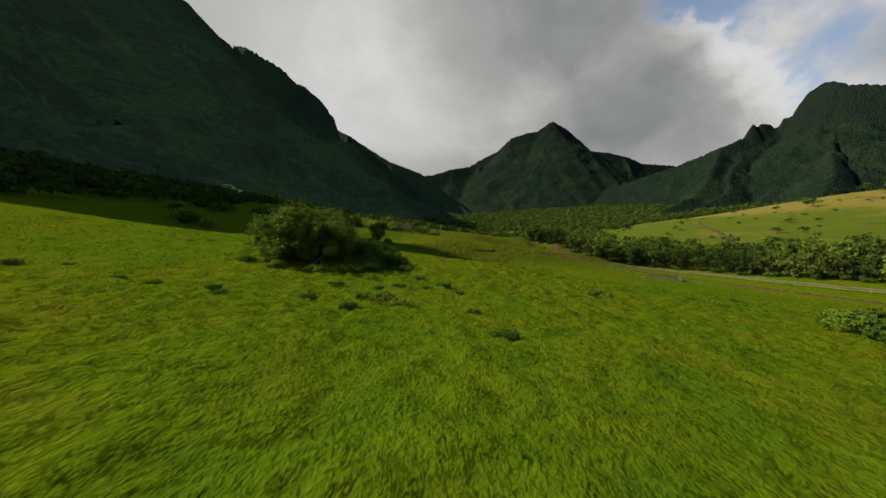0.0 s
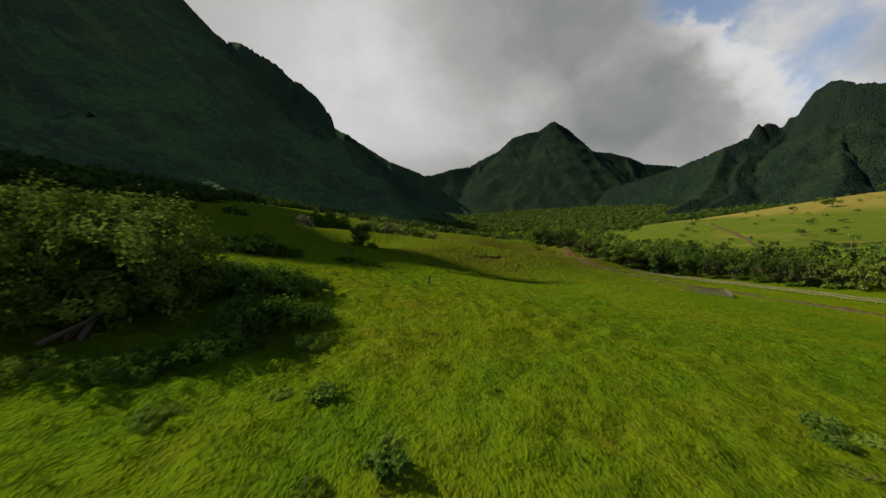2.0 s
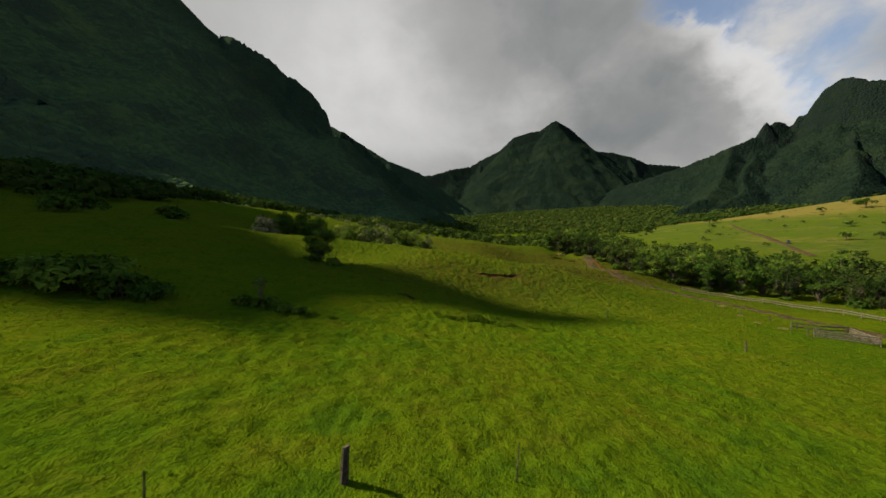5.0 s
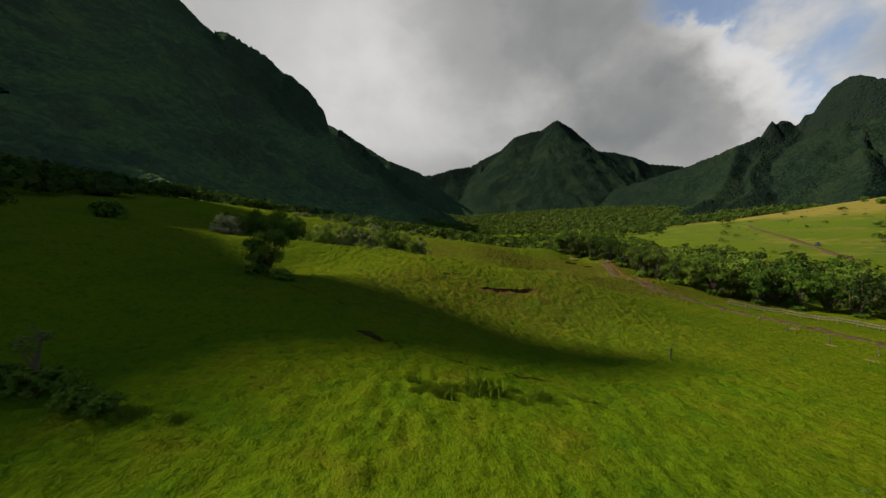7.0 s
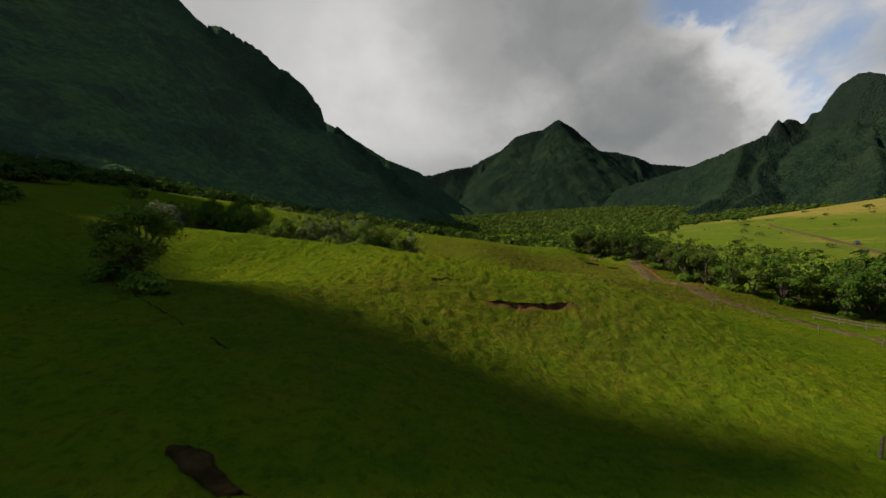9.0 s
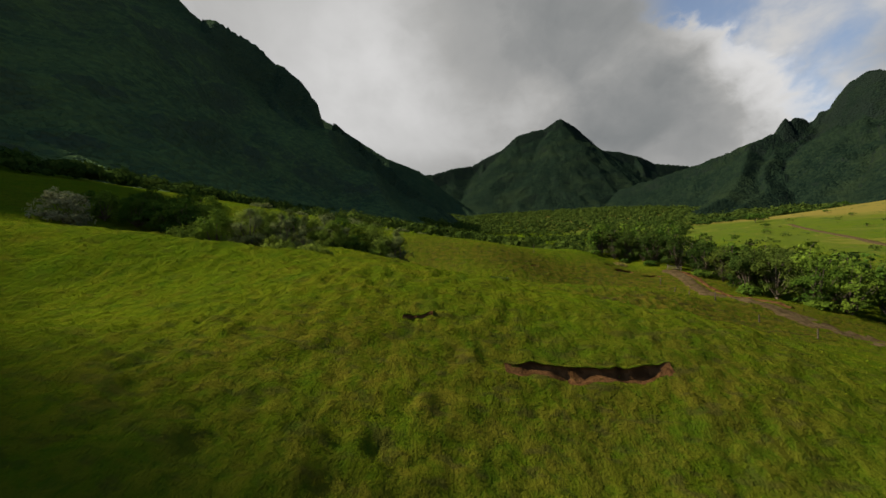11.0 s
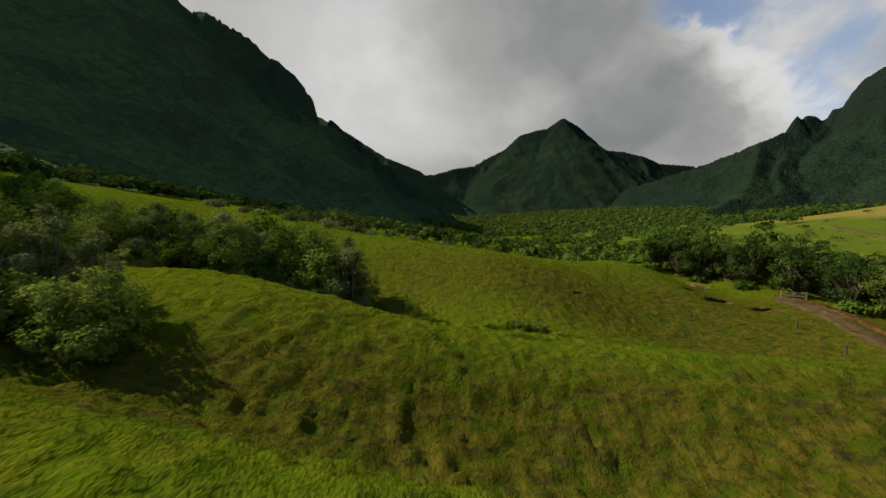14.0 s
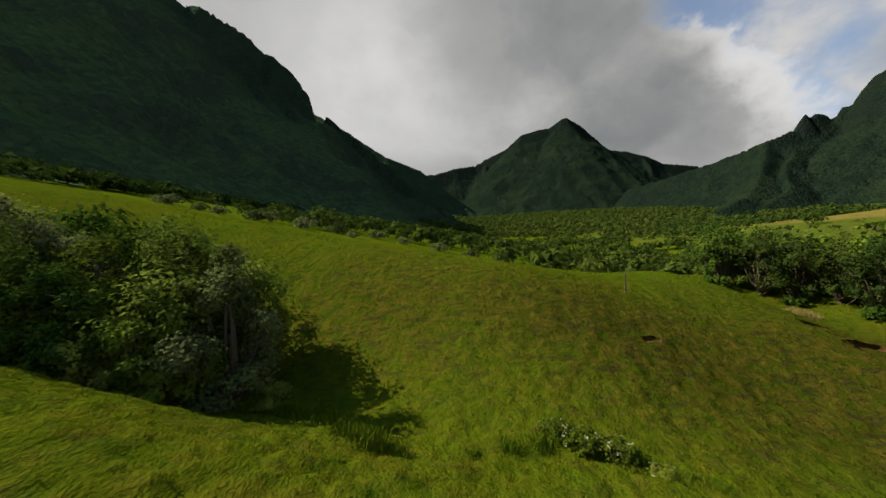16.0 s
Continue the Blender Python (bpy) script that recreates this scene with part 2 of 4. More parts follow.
    h = n.math("SUBTRACT", n.math("MULTIPLY", stand, 1.2), n.math("ADD", n.math("MULTIPLY", crowns.outputs["Distance"], 0.9), n.math("MULTIPLY", small.outputs["Distance"], 0.35)))
    finish(n, c, 0.95, h, 1.0, 3.0, spec=0.03)
    return m


def soil_material(name, a, b, scale=1.5):
    m, n = material(name)
    p = n.place()
    v = n.noise(p, scale, 6.0, 0.65, 0.4)
    w = n.noise(p, scale * 8, 3.0, 0.6)
    c = n.mix(n.ramp(v, 0.35, 0.7), a, b)
    finish(n, c, 0.95, n.math("ADD", v, w), 0.6, 0.12, spec=0.03)
    return m


GRASS = grass_material()
BLADE = blade_material()
LEAF_DARK = leaf_material("dark glossy leaves", (0.0170, 0.0363, 0.0064), (0.0425, 0.0797, 0.0096), (0.0904, 0.1330, 0.0150))
LEAF_LIGHT = leaf_material("yellow-green leaves", (0.0286, 0.0444, 0.0046), (0.0619, 0.0857, 0.0086), (0.1071, 0.1270, 0.0143))
LEAF_WOOD = leaf_material("dark woodland leaves", (0.0120, 0.0235, 0.0055), (0.0290, 0.0490, 0.0090), (0.0600, 0.0790, 0.0130))
LEAF_VALLEY = leaf_material("mixed valley leaves", (0.0170, 0.0300, 0.0060), (0.0400, 0.0610, 0.0100), (0.0850, 0.1000, 0.0160))
LEAF_OLIVE = leaf_material("olive-green leaves", (0.0337, 0.0546, 0.0077), (0.0831, 0.1194, 0.0168), (0.1623, 0.1949, 0.0311))
LEAF_GREY = leaf_material("grey-green leaves", (0.0328, 0.0468, 0.0140), (0.0726, 0.0936, 0.0281), (0.1228, 0.1380, 0.0515))
LEAF_PALE = leaf_material("pale grey leaves", (0.045, 0.055, 0.026), (0.085, 0.095, 0.048), (0.13, 0.135, 0.08))
BARK = bark_material()
# forest of the sunlit mountains, colour darkened in place of cloud shade
FOREST = forest_material("cloud-darkened forest", (0.0040, 0.0081, 0.0058), (0.0081, 0.0145, 0.0086), (0.0150, 0.0229, 0.0101), (0.0070, 0.0106, 0.0088))
# the same forest lightened in colour for the left ridge, which stands in shade
LIGHTENED_FOREST = forest_material("lightened ridge forest", (0.026, 0.042, 0.021), (0.040, 0.063, 0.025), (0.056, 0.084, 0.026), (0.025, 0.036, 0.024), (0.014, 0.025, 0.014))
SOIL = soil_material("red-brown soil", (0.030, 0.015, 0.006), (0.092, 0.044, 0.018))
DARK_SOIL = soil_material("dark brown soil", (0.013, 0.009, 0.003), (0.036, 0.022, 0.008))
TRACK = soil_material("trodden dirt track", (0.030, 0.021, 0.010), (0.068, 0.048, 0.024))


# ---- the lie of the land ----
def hashed(ix, iy, seed):
    h = (ix.astype(np.int64) * 374761393 + iy.astype(np.int64) * 668265263 + seed * 1442695041) & 0x7FFFFFFF
    h = ((h ^ (h >> 13)) * 1274126177) & 0x7FFFFFFF
    return ((h ^ (h >> 16)) & 0xFFFF) / 65535.0


def value(x, y, seed=0):
    ix, iy = np.floor(x), np.floor(y)
    fx, fy = x - ix, y - iy
    fx, fy = fx * fx * (3 - 2 * fx), fy * fy * (3 - 2 * fy)
    a, b = hashed(ix, iy, seed), hashed(ix + 1, iy, seed)
    c, d = hashed(ix, iy + 1, seed), hashed(ix + 1, iy + 1, seed)
    return a + (b - a) * fx + (c - a) * fy + (a - b - c + d) * fx * fy


def fbm(x, y, octaves=4, seed=0, gain=0.5):
    total, amp, norm = 0.0, 1.0, 0.0
    for k in range(octaves):
        total, norm = total + amp * value(x * 2 ** k, y * 2 ** k, seed + k * 17), norm + amp
        amp *= gain
    return total / norm


def ridged(x, y, octaves=4, seed=0):
    total, amp, norm = 0.0, 1.0, 0.0
    for k in range(octaves):
        total = total + amp * (1 - abs(2 * value(x * 2 ** k, y * 2 ** k, seed + k * 31) - 1))
        norm, amp = norm + amp, amp * 0.5
    return total / norm


def mound(x, y, cx, cy, h, rx, ry, turn):
    c, s = math.cos(radians(turn)), math.sin(radians(turn))
    u, v = (x - cx) * c + (y - cy) * s, (y - cy) * c - (x - cx) * s
    return h * np.exp(-(u / rx) ** 2 / 2 - (v / ry) ** 2 / 2)


def rise(t, k):
    """A slope that sets in softly at t = 0."""
    return np.log1p(np.exp(-abs(t) / k)) * k + np.maximum(t, 0)


def land(x, y):
    """Height of the pasture and the valley floor."""
    z = -12.79 + 0.072 * x + 0.003 * y + 0.256 * rise(71 - x, 15) + 0.125 * rise(y - 330, 60)
    z = z + mound(x, y, -46.7, 96.1, 2.17, 16.4, 7.2, -5)  # the near ridge where it meets the mountain
    z = z + mound(x, y, -9.6, 106.5, 3.29, 17.5, 6.0, -10)  # the near ridge, uphill end
    z = z + mound(x, y, -15.1, 130.6, 6.71, 14.1, 4.9, -12)  # the low ridge, uphill end
    z = z + mound(x, y, 12.5, 118.7, -5.07, 13.3, 5.4, -2)  # the dip between the two
    z = z + mound(x, y, 10.7, 158.9, 2.98, 24.0, 9.1, -8)  # the crest of the third ridge
    z = z + mound(x, y, -53.5, 166.0, 2.17, 27.2, 17.4, 3)  # the shoulder under the mountain
    z = z + mound(x, y, -73.0, 38.3, -10.01, 72.1, 65.8, 3)  # the broad hollow on the uphill side
    z = z + mound(x, y, -0.1, 105.3, 3.48, 39.9, 6.1, 19)  # the near ridge
    z = z + mound(x, y, 16.6, 123.0, 3.21, 22.8, 3.9, 3)  # the low ridge behind it
    z = z + mound(x, y, 14.4, 91.5, -2.39, 8.9, 16.9, 2)  # the dip before the near ridge
    z = z + mound(x, y, 11.6, 145.2, 4.41, 34.1, 7.0, -10)  # the foot of the third ridge
    z = z + mound(x, y, 49.9, 164.8, 7.15, 13.5, 14.5, 3)  # the knoll beside the wood
    z = z + mound(x, y, 50.5, 94.5, -1.43, 32.8, 27.9, 3)  # the flat with the track
    z = z + mound(x, y, 318.9, 332.6, 12.84, 199.1, 90.3, 6)  # the grassy hill across the valley
    z = z + mound(x, y, 461.9, 311.9, 22.07, 109.4, 82.0, 11)  # the hill, right-hand top
    z = z + mound(x, y, -29.1, 36.3, 3.00, 34.7, 8.3, -7)  # the first field
    z = z + mound(x, y, 29.8, 139.0, -4.00, 9.0, 6.5, -11)  # a hollow shaped to fit the ridge lines in the camera's view
    z = z + mound(x, y, -18.8, 99.9, -6.52, 15.4, 5.5, 17)  # the gully under the lone tree
    z = z + mound(x, y, 20.6, 99.7, 3.61, 10.2, 5.7, -0)  # the nose of the near ridge
    z = z + mound(x, y, 39.5, 118.9, -1.06, 4.7, 5.4, -0)  # the nose above the track
    z = z + mound(x, y, -16.6, 138.0, -9.42, 17.7, 10.7, 4)  # the dell with the thicket
    z = z + mound(x, y, -31.3, 29.9, -1.09, 13.0, 13.9, -0)  # the shoulder of the first field
    z = z + mound(x, y, -30.3, 117.4, -0.74, 16.1, 5.4, -1)  # the gully behind the near ridge
    z = z + mound(x, y, 44.4, 156.8, -2.95, 4.5, 11.6, -7)  # the ground under the wood's corner
    z = z + mound(x, y, -39.9, 60.7, -0.18, 18.3, 13.5, -0)  # the fold below the mountain
    z = z + mound(x, y, 4.5, 110.8, 1.01, 19.6, 2.0, 3)  # the lee of the near ridge
    return z


def dryness(x, y):
    """Where rusty, coarse tussock grows and shading is painted in with it: the banks of the ridges."""
    d = mound(x, y, 20, 118.0, 1.2, 30, 3.4, 3) + mound(x, y, 22, 141, 0.6, 28, 6.0, -9) + mound(x, y, 12, 95.5, 0.5, 13, 4, 8) + mound(x, y, 40, 141, 0.5, 8, 6, 0) + mound(x, y, 8, 86, 0.35, 20, 5, 5)
    ridges = 0.30 / (1 + np.exp(-(y - 88 - 0.15 * x) / 4.0)) / (1 + np.exp((y - 190) / 10.0)) * np.clip(0.3 + 1.4 * fbm(x / 11.0, y / 8.0, 3, 92), 0, 1.3)
    return np.clip(d * (0.55 + 0.9 * fbm(x / 3.0, y / 3.0, 3, 91)) + ridges, 0, 1)


def with_dryness(ob):
    """Gives a piece of the pasture its dryness, corner by corner."""
    me = ob.data
    co = np.empty(len(me.vertices) * 3, dtype=np.float32)
    me.vertices.foreach_get("co", co)
    co = co.reshape(-1, 3)
    me.attributes.new("dry", "FLOAT", "POINT").data.foreach_set("value", dryness(co[:, 0], co[:, 1]).astype(np.float32))
    return ob


SCARS = []            # turf slips: line, height, reach


def carved(x, y):
    """How deep the turf slips cut into the slope."""
    cut = np.zeros(np.shape(x))
    for line, height, reach in SCARS:
        lx, ly = [p[0] for p in line], [p[1] for p in line]
        s = np.clip((x - lx[0]) / (lx[-1] - lx[0]), 0, 1)
        dy = np.interp(x, lx, ly) - y
        inside = (x > lx[0]) & (x < lx[-1]) & (dy > -0.05) & (dy < reach * 2.2)
        cut = np.where(inside, np.maximum(cut, height * np.clip(np.sin(np.pi * s) * 2.4, 0, 1) * np.clip(1 - dy / (reach * 2.2), 0, 2) ** 1.3), cut)
    return cut


def tufts(x, y):
    """Round-topped tussocks with creases between them, coarser on the dry banks."""
    small = abs(2 * value(x / 0.66, y / 0.60, 13) - 1)
    large = abs(2 * value(x / 0.95 + 0.3, y / 0.80, 15) - 1)
    strong = 0.55 + 0.6 * fbm(x / 6.0, y / 6.0, 2, 19) + 0.35 * dryness(x, y)
    strong = strong * (1 - 0.45 / (1 + np.exp((134 - y) / 2.5)))
    return strong * ((small - 0.5) * 0.23 + (large - 0.5) * 0.20)


def surface(x, y):
    """The land with its small unevenness near the camera's way."""
    near = np.exp(-np.maximum(0, abs(x - 15) - 60) / 40) * np.exp(-np.maximum(0, abs(y - 80) - 100) / 40)
    return land(x, y) + near * ((fbm(x / 9, y / 9, 3, 5) - 0.5) * 0.22 + (fbm(x / 2.4, y / 2.4, 2, 9) - 0.5) * 0.22 + tufts(x, y)) - carved(x, y)


def land_at(x, y):
    return float(surface(np.array([float(x)]), np.array([float(y)]))[0])


def grid_mesh(name, xs, ys, zs, keep=None):
    nx, ny = len(xs), len(ys)
    X, Y = np.meshgrid(xs, ys)
    co = np.stack([X, Y, zs], -1).reshape(-1, 3)
    i = (np.arange(ny - 1)[:, None] * nx + np.arange(nx - 1)[None, :])
    if keep is not None:
        k = keep.astype(bool)
        i = i[k[:-1, :-1] | k[1:, :-1] | k[:-1, 1:] | k[1:, 1:]]
    i = i.reshape(-1)
    faces = np.stack([i, i + 1, i + 1 + nx, i + nx], -1)
    used = np.unique(faces)
    remap = np.zeros(len(co), dtype=np.int64)
    remap[used] = np.arange(len(used))
    return raw_mesh(name, co[used], remap[faces], smooth=True)


def raw_mesh(name, co, faces, smooth=False):
    """A mesh from arrays of corners and of equally long faces."""
    me = bpy.data.meshes.new(name)
    n, k = faces.shape
    me.vertices.add(len(co))
    me.vertices.foreach_set("co", np.ascontiguousarray(co, dtype=np.float32).ravel())
    me.loops.add(n * k)
    me.loops.foreach_set("vertex_index", np.ascontiguousarray(faces, dtype=np.int32).ravel())
    me.polygons.add(n)
    me.polygons.foreach_set("loop_start", np.arange(0, n * k, k, dtype=np.int32))
    me.polygons.foreach_set("use_smooth", np.full(n, smooth))
    me.update(calc_edges=True)
    return me


def graded(lo, hi, a, b, fine_step, grow=1.06):
    """Coordinates with even fine steps from a to b, growing outside."""
    mid = list(np.arange(a, b, fine_step))
    left, right, s = [], [], fine_step
    v = a
    while v > lo:
        s *= grow
        v -= s
        left.append(v)
    v, s = mid[-1], fine_step
    while v < hi:
        s *= grow
        v += s
        right.append(v)
    return np.array(left[::-1] + mid + right)


SCARS += [
    ([(8.0, 96.0), (9.6, 96.25), (11.2, 96.25), (12.8, 96.4), (14.4, 96.6), (16.0, 96.9)], 0.26, 0.40),
    ([(20.8, 141.4), (21.5, 141.7), (22.1, 141.4)], 0.28, 0.28),
    ([(37.0, 147.2), (38.4, 147.6), (39.6, 147.3)], 0.35, 0.5),
    ([(37.6, 144.6), (39.2, 145.2), (40.8, 144.9)], 0.5, 0.8),
    ([(42.0, 143.4), (43.2, 143.8), (44.6, 143.2)], 0.6, 1.0),
    ([(32.4, 115.8), (33.6, 116.3), (34.6, 116.1)], 0.35, 0.4),
    ([(3.2, 97.8), (3.9, 98.1), (4.7, 98.3)], 0.04, 0.07),
]
gx = graded(-1000, 1700, -16, 30, 0.24, 1.055)
gy = graded(-600, 2600, 0, 150, 0.24, 1.055)
GX, GY = np.meshgrid(gx, gy)
gz = surface(GX, GY)
ground = new("ground", grid_mesh("ground", gx, gy, gz))
ground.data.materials.append(GRASS)
with_dryness(ground)
tagged(ground, "rolling green pasture of tussocky grass with straw-coloured patches", "ground", kind="structure")


# ---- mountains ----
def tent(X, Y, spine, slope, cliff=0.0, tall=40.0):
    """Height under the sides that fall from a crest line, steeper in the cliffs at the top, and the drop from the crest."""
    best, drop = np.full(X.shape, -1e9), np.zeros(X.shape)
    for (x0, y0, z0), (x1, y1, z1) in zip(spine[:-1], spine[1:]):
        dx, dy = x1 - x0, y1 - y0
        t = np.clip(((X - x0) * dx + (Y - y0) * dy) / (dx * dx + dy * dy), 0, 1)
        d = np.hypot(X - x0 - t * dx, Y - y0 - t * dy)
        fall = slope * d + (cliff * np.minimum(d, tall) if cliff else 0)
        h = z0 + t * (z1 - z0) - fall
        drop = np.where(h > best, fall, drop)
        best = np.maximum(best, h)
    return best, drop


def mountain(name, label, lo, hi, step, spines, gully, lump, seed, mat=None, wave=75.0):
    xs, ys = np.arange(lo[0], hi[0], step), np.arange(lo[1], hi[1], step)
    X, Y = np.meshgrid(xs, ys)
    wx_, wy_ = (fbm(X / 90, Y / 90, 3, seed + 3) - 0.5) * 50, (fbm(X / 90, Y / 90, 3, seed + 4) - 0.5) * 50
    Z = np.full(X.shape, -1e9)
    below = np.zeros(X.shape)
    for spine, slope, warp, *cliff in spines:
        side, drop = tent(X + wx_ * warp, Y + wy_ * warp, spine, slope, *cliff)
        below = np.where(side > Z, np.clip(drop / 110.0, 0, 1), below)
        Z = np.maximum(Z, side)
    foot = land(X, Y)
    Z = Z - gully * below * (1 - ridged((X + wx_) / wave, (Y + wy_) / wave, 3, seed)) * 1.6
    # ease into the valley floor
    over = Z - foot
    Z = foot + np.where(over > -60, np.log1p(np.exp(np.clip(over, -60, 200) / 14)) * 14 * (over < 190) + over * (over >= 190), 0) - 1.5
    Z = Z + lump * (fbm(X / 9, Y / 9, 2, seed + 50, 0.7) - 0.35) * np.clip(over / 20 + 0.3, 0, 1)
    ob = new(name, grid_mesh(name, xs, ys, Z, keep=Z > foot - 0.8))
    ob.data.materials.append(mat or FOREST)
    return tagged(ob, label, "mountain", kind="structure")


left_spines = [
    ([(-520, -600, 330), (-515, 100, 345), (-520, 300, 360), (-520, 480, 430), (-490, 645, 466), (-560, 900, 500), (-520, 1100, 470), (-420, 1500, 420)], 0.86, 0.0),
    ([(-490, 645, 468), (-423, 628, 387), (-390, 605, 362), (-336, 576, 341), (-316, 590, 331), (-289, 605, 319), (-270, 612, 298), (-243, 600, 284), (-207, 597, 247), (-182, 600, 208), (-139, 606, 178), (-60, 620, 112), (20, 640, 50)], 0.85, 0.0, 0.8, 30),
    # unseen peak added above the view to shade the ridge's far end
    ([(-640, 690, 605), (-612, 740, 605), (-640, 800, 605)], 2.2, 0.0),
    ([(-520, 1100, 470), (-300, 1060, 345), (-166, 1042, 258), (-119, 1070, 246), (-76, 1120, 238), (0, 1180, 190), (100, 1200, 120)], 0.8, 0.0),
    ([(-520, 380, 400), (-330, 360, 215), (-200, 350, 100), (-120, 345, 40)], 0.9, 1.0),
    ([(-510, 180, 360), (-330, 190, 190), (-210, 200, 85), (-130, 205, 30)], 0.9, 1.0),
    ([(-540, 820, 470), (-330, 820, 290), (-180, 830, 160), (-40, 840, 80), (60, 850, 60)], 0.85, 0.8),
]
mountain("mountain_left", "steep shaded ridge clothed in dark green forest", (-760, -500), (260, 1560), 4.5, left_spines, 46, 2.5, 11, LIGHTENED_FOREST, 110.0)
# unseen crag, its profile worked back from the shadow it casts on the field
shadow_spine = [([(-500, 96, 340), (-500, 116, 352), (-500, 134, 364), (-500, 138, 379), (-500, 140, 389), (-500, 142, 399), (-500, 144, 407), (-500, 152, 408.2), (-500, 157, 409.4), (-500, 160, 412.5), (-500, 162, 416), (-500, 165, 419.5), (-500, 169, 424.5), (-500, 173, 430), (-500, 174.6, 434), (-500, 175.2, 429), (-500, 176, 420), (-500, 176.6, 413), (-500, 177.0, 410), (-500, 180, 404), (-500, 185, 397), (-500, 195, 384), (-500, 206, 386), (-500, 212, 398), (-500, 224, 397), (-500, 231, 388), (-500, 240, 368), (-500, 262, 345)], 5.5, 0.0)]
mountain("mountain_crag", "unseen notched crag shaped to cast the shadow tongue on the field", (-560, 84), (-440, 280), 1.5, shadow_spine, 0, 0.0, 13, LIGHTENED_FOREST)
peak_spines = [
    ([(-700, 1650, 330), (-50, 1530, 315), (43, 1560, 350), (125, 1590, 368), (179, 1600, 402), (260, 1600, 443), (328, 1600, 508), (396, 1600, 529), (450, 1600, 538), (505, 1600, 578), (526, 1600, 586), (586, 1600, 552), (667, 1600, 484), (708, 1600, 445), (790, 1600, 438), (884, 1600, 416), (952, 1600, 385), (1130, 1640, 385), (1300, 1850, 400)], 0.9, 0.0, 0.5, 40),
    ([(520, 1600, 570), (480, 1480, 400), (430, 1340, 210), (400, 1200, 90)], 0.85, 0.5),
    ([(332, 1593, 490), (280, 1450, 300), (240, 1277, 160), (220, 1150, 80)], 0.85, 0.5),
    ([(420, 1600, 520), (380, 1450, 340), (330, 1320, 190), (300, 1180, 90)], 0.95, 0.5),
    ([(640, 1600, 500), (650, 1480, 330), (640, 1320, 170), (600, 1180, 90)], 0.85, 0.5),
    ([(180, 1600, 395), (150, 1450, 240), (110, 1300, 140)], 0.85, 0.5),
    ([(860, 1600, 415), (830, 1450, 270), (780, 1300, 140)], 0.8, 0.5),
]
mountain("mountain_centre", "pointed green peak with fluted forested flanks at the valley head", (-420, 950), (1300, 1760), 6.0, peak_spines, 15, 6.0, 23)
far_spines = [([(700, 2500, 560), (960, 2450, 600), (1180, 2400, 590), (1300, 2380, 570), (1420, 2400, 560), (1700, 2500, 520)], 0.6, 0.3)]
mountain("mountain_far", "distant hazy ridge beyond the valley head", (600, 1900), (1800, 2800), 16.0, far_spines, 60, 8.0, 29)
right_spines = [
    ([(560, 1150, 190), (640, 1060, 215), (708, 980, 240), (734, 950, 252), (760, 922, 265), (809, 925, 287), (843, 930, 298)], 0.8, 0.0, 0.4, 30),
    ([(856, 931, 331), (862, 932, 337), (872, 932, 329), (886, 932, 337), (911, 930, 333)], 2.0, 0.0),
    ([(843, 930, 300), (930, 925, 326), (945, 905, 335)], 0.8, 0.0, 0.4, 30),
    ([(932, 916, 349), (938, 911, 349)], 2.2, 0.0),
    ([(956, 899, 380), (954, 870, 400), (954, 845, 406), (957, 822, 404), (959, 800, 384), (974, 770, 370), (990, 745, 357), (1040, 690, 366), (1120, 600, 385), (1250, 420, 400), (1350, 200, 380), (1400, -200, 350)], 0.72, 0.0, 1.3, 55),
    ([(760, 922, 260), (640, 800, 165), (520, 700, 95), (420, 630, 60)], 0.75, 0.5),
    ([(840, 930, 280), (720, 820, 190), (600, 720, 110), (500, 640, 65)], 0.8, 0.5),
    ([(954, 822, 330), (820, 700, 205), (690, 600, 115), (560, 520, 60)], 0.8, 0.5),
    ([(1030, 690, 320), (880, 600, 200), (760, 520, 110), (640, 450, 60)], 0.8, 0.5),
    ([(1120, 600, 330), (980, 500, 200), (830, 430, 100), (720, 390, 50)], 0.8, 0.5),
]
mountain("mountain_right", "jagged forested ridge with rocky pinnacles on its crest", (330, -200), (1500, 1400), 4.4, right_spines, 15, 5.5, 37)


# ---- vegetation ----
def leaf_cloud(rng, centres, spreads, count, size, out=None):
    """Pointed leaves scattered in clumps: corners and faces."""
    k = rng.integers(0, len(centres), count)
    p = centres[k] + rng.normal(0, 1, (count, 3)) * spreads[k][:, None]
    face = rng.normal(0, 1, (count, 3))
    if out is not None:
        face = face * 0.36 + out[k] + np.array([0, 0, 0.35])
    a = np.cross(face, rng.normal(0, 1, (count, 3)))
    a /= np.linalg.norm(a, axis=1)[:, None]
    b = np.cross(face, a)
    b /= np.linalg.norm(b, axis=1)[:, None]
    s = size * rng.uniform(0.6, 1.3, count)[:, None]
    co = np.stack([p - a * s, p + a * s * 0.6 + b * s * 0.58, p + a * s * 0.6 - b * s * 0.58], 1).reshape(-1, 3)
    return co, np.arange(count * 3).reshape(-1, 3)


def lobed_crown(rng, lobes, clumps, leaves, size, spread=0.34):
    """Leaf clumps over the outsides of a few round lobes (x, y, z, radius, flatness)."""
    lobes = np.array(lobes, float)
    w = lobes[:, 3] ** 2
    k = rng.choice(len(lobes), clumps, p=w / w.sum())
    d = rng.normal(0, 1, (clumps, 3))
    d[:, 2] = np.where(d[:, 2] < -0.5, -d[:, 2], d[:, 2])
    d /= np.linalg.norm(d, axis=1)[:, None]
    r = lobes[k, 3] * rng.uniform(0.72, 1.06, clumps)
    c = lobes[k, :3] + d * r[:, None] * np.stack([np.ones(clumps), np.ones(clumps), lobes[k, 4]], -1)
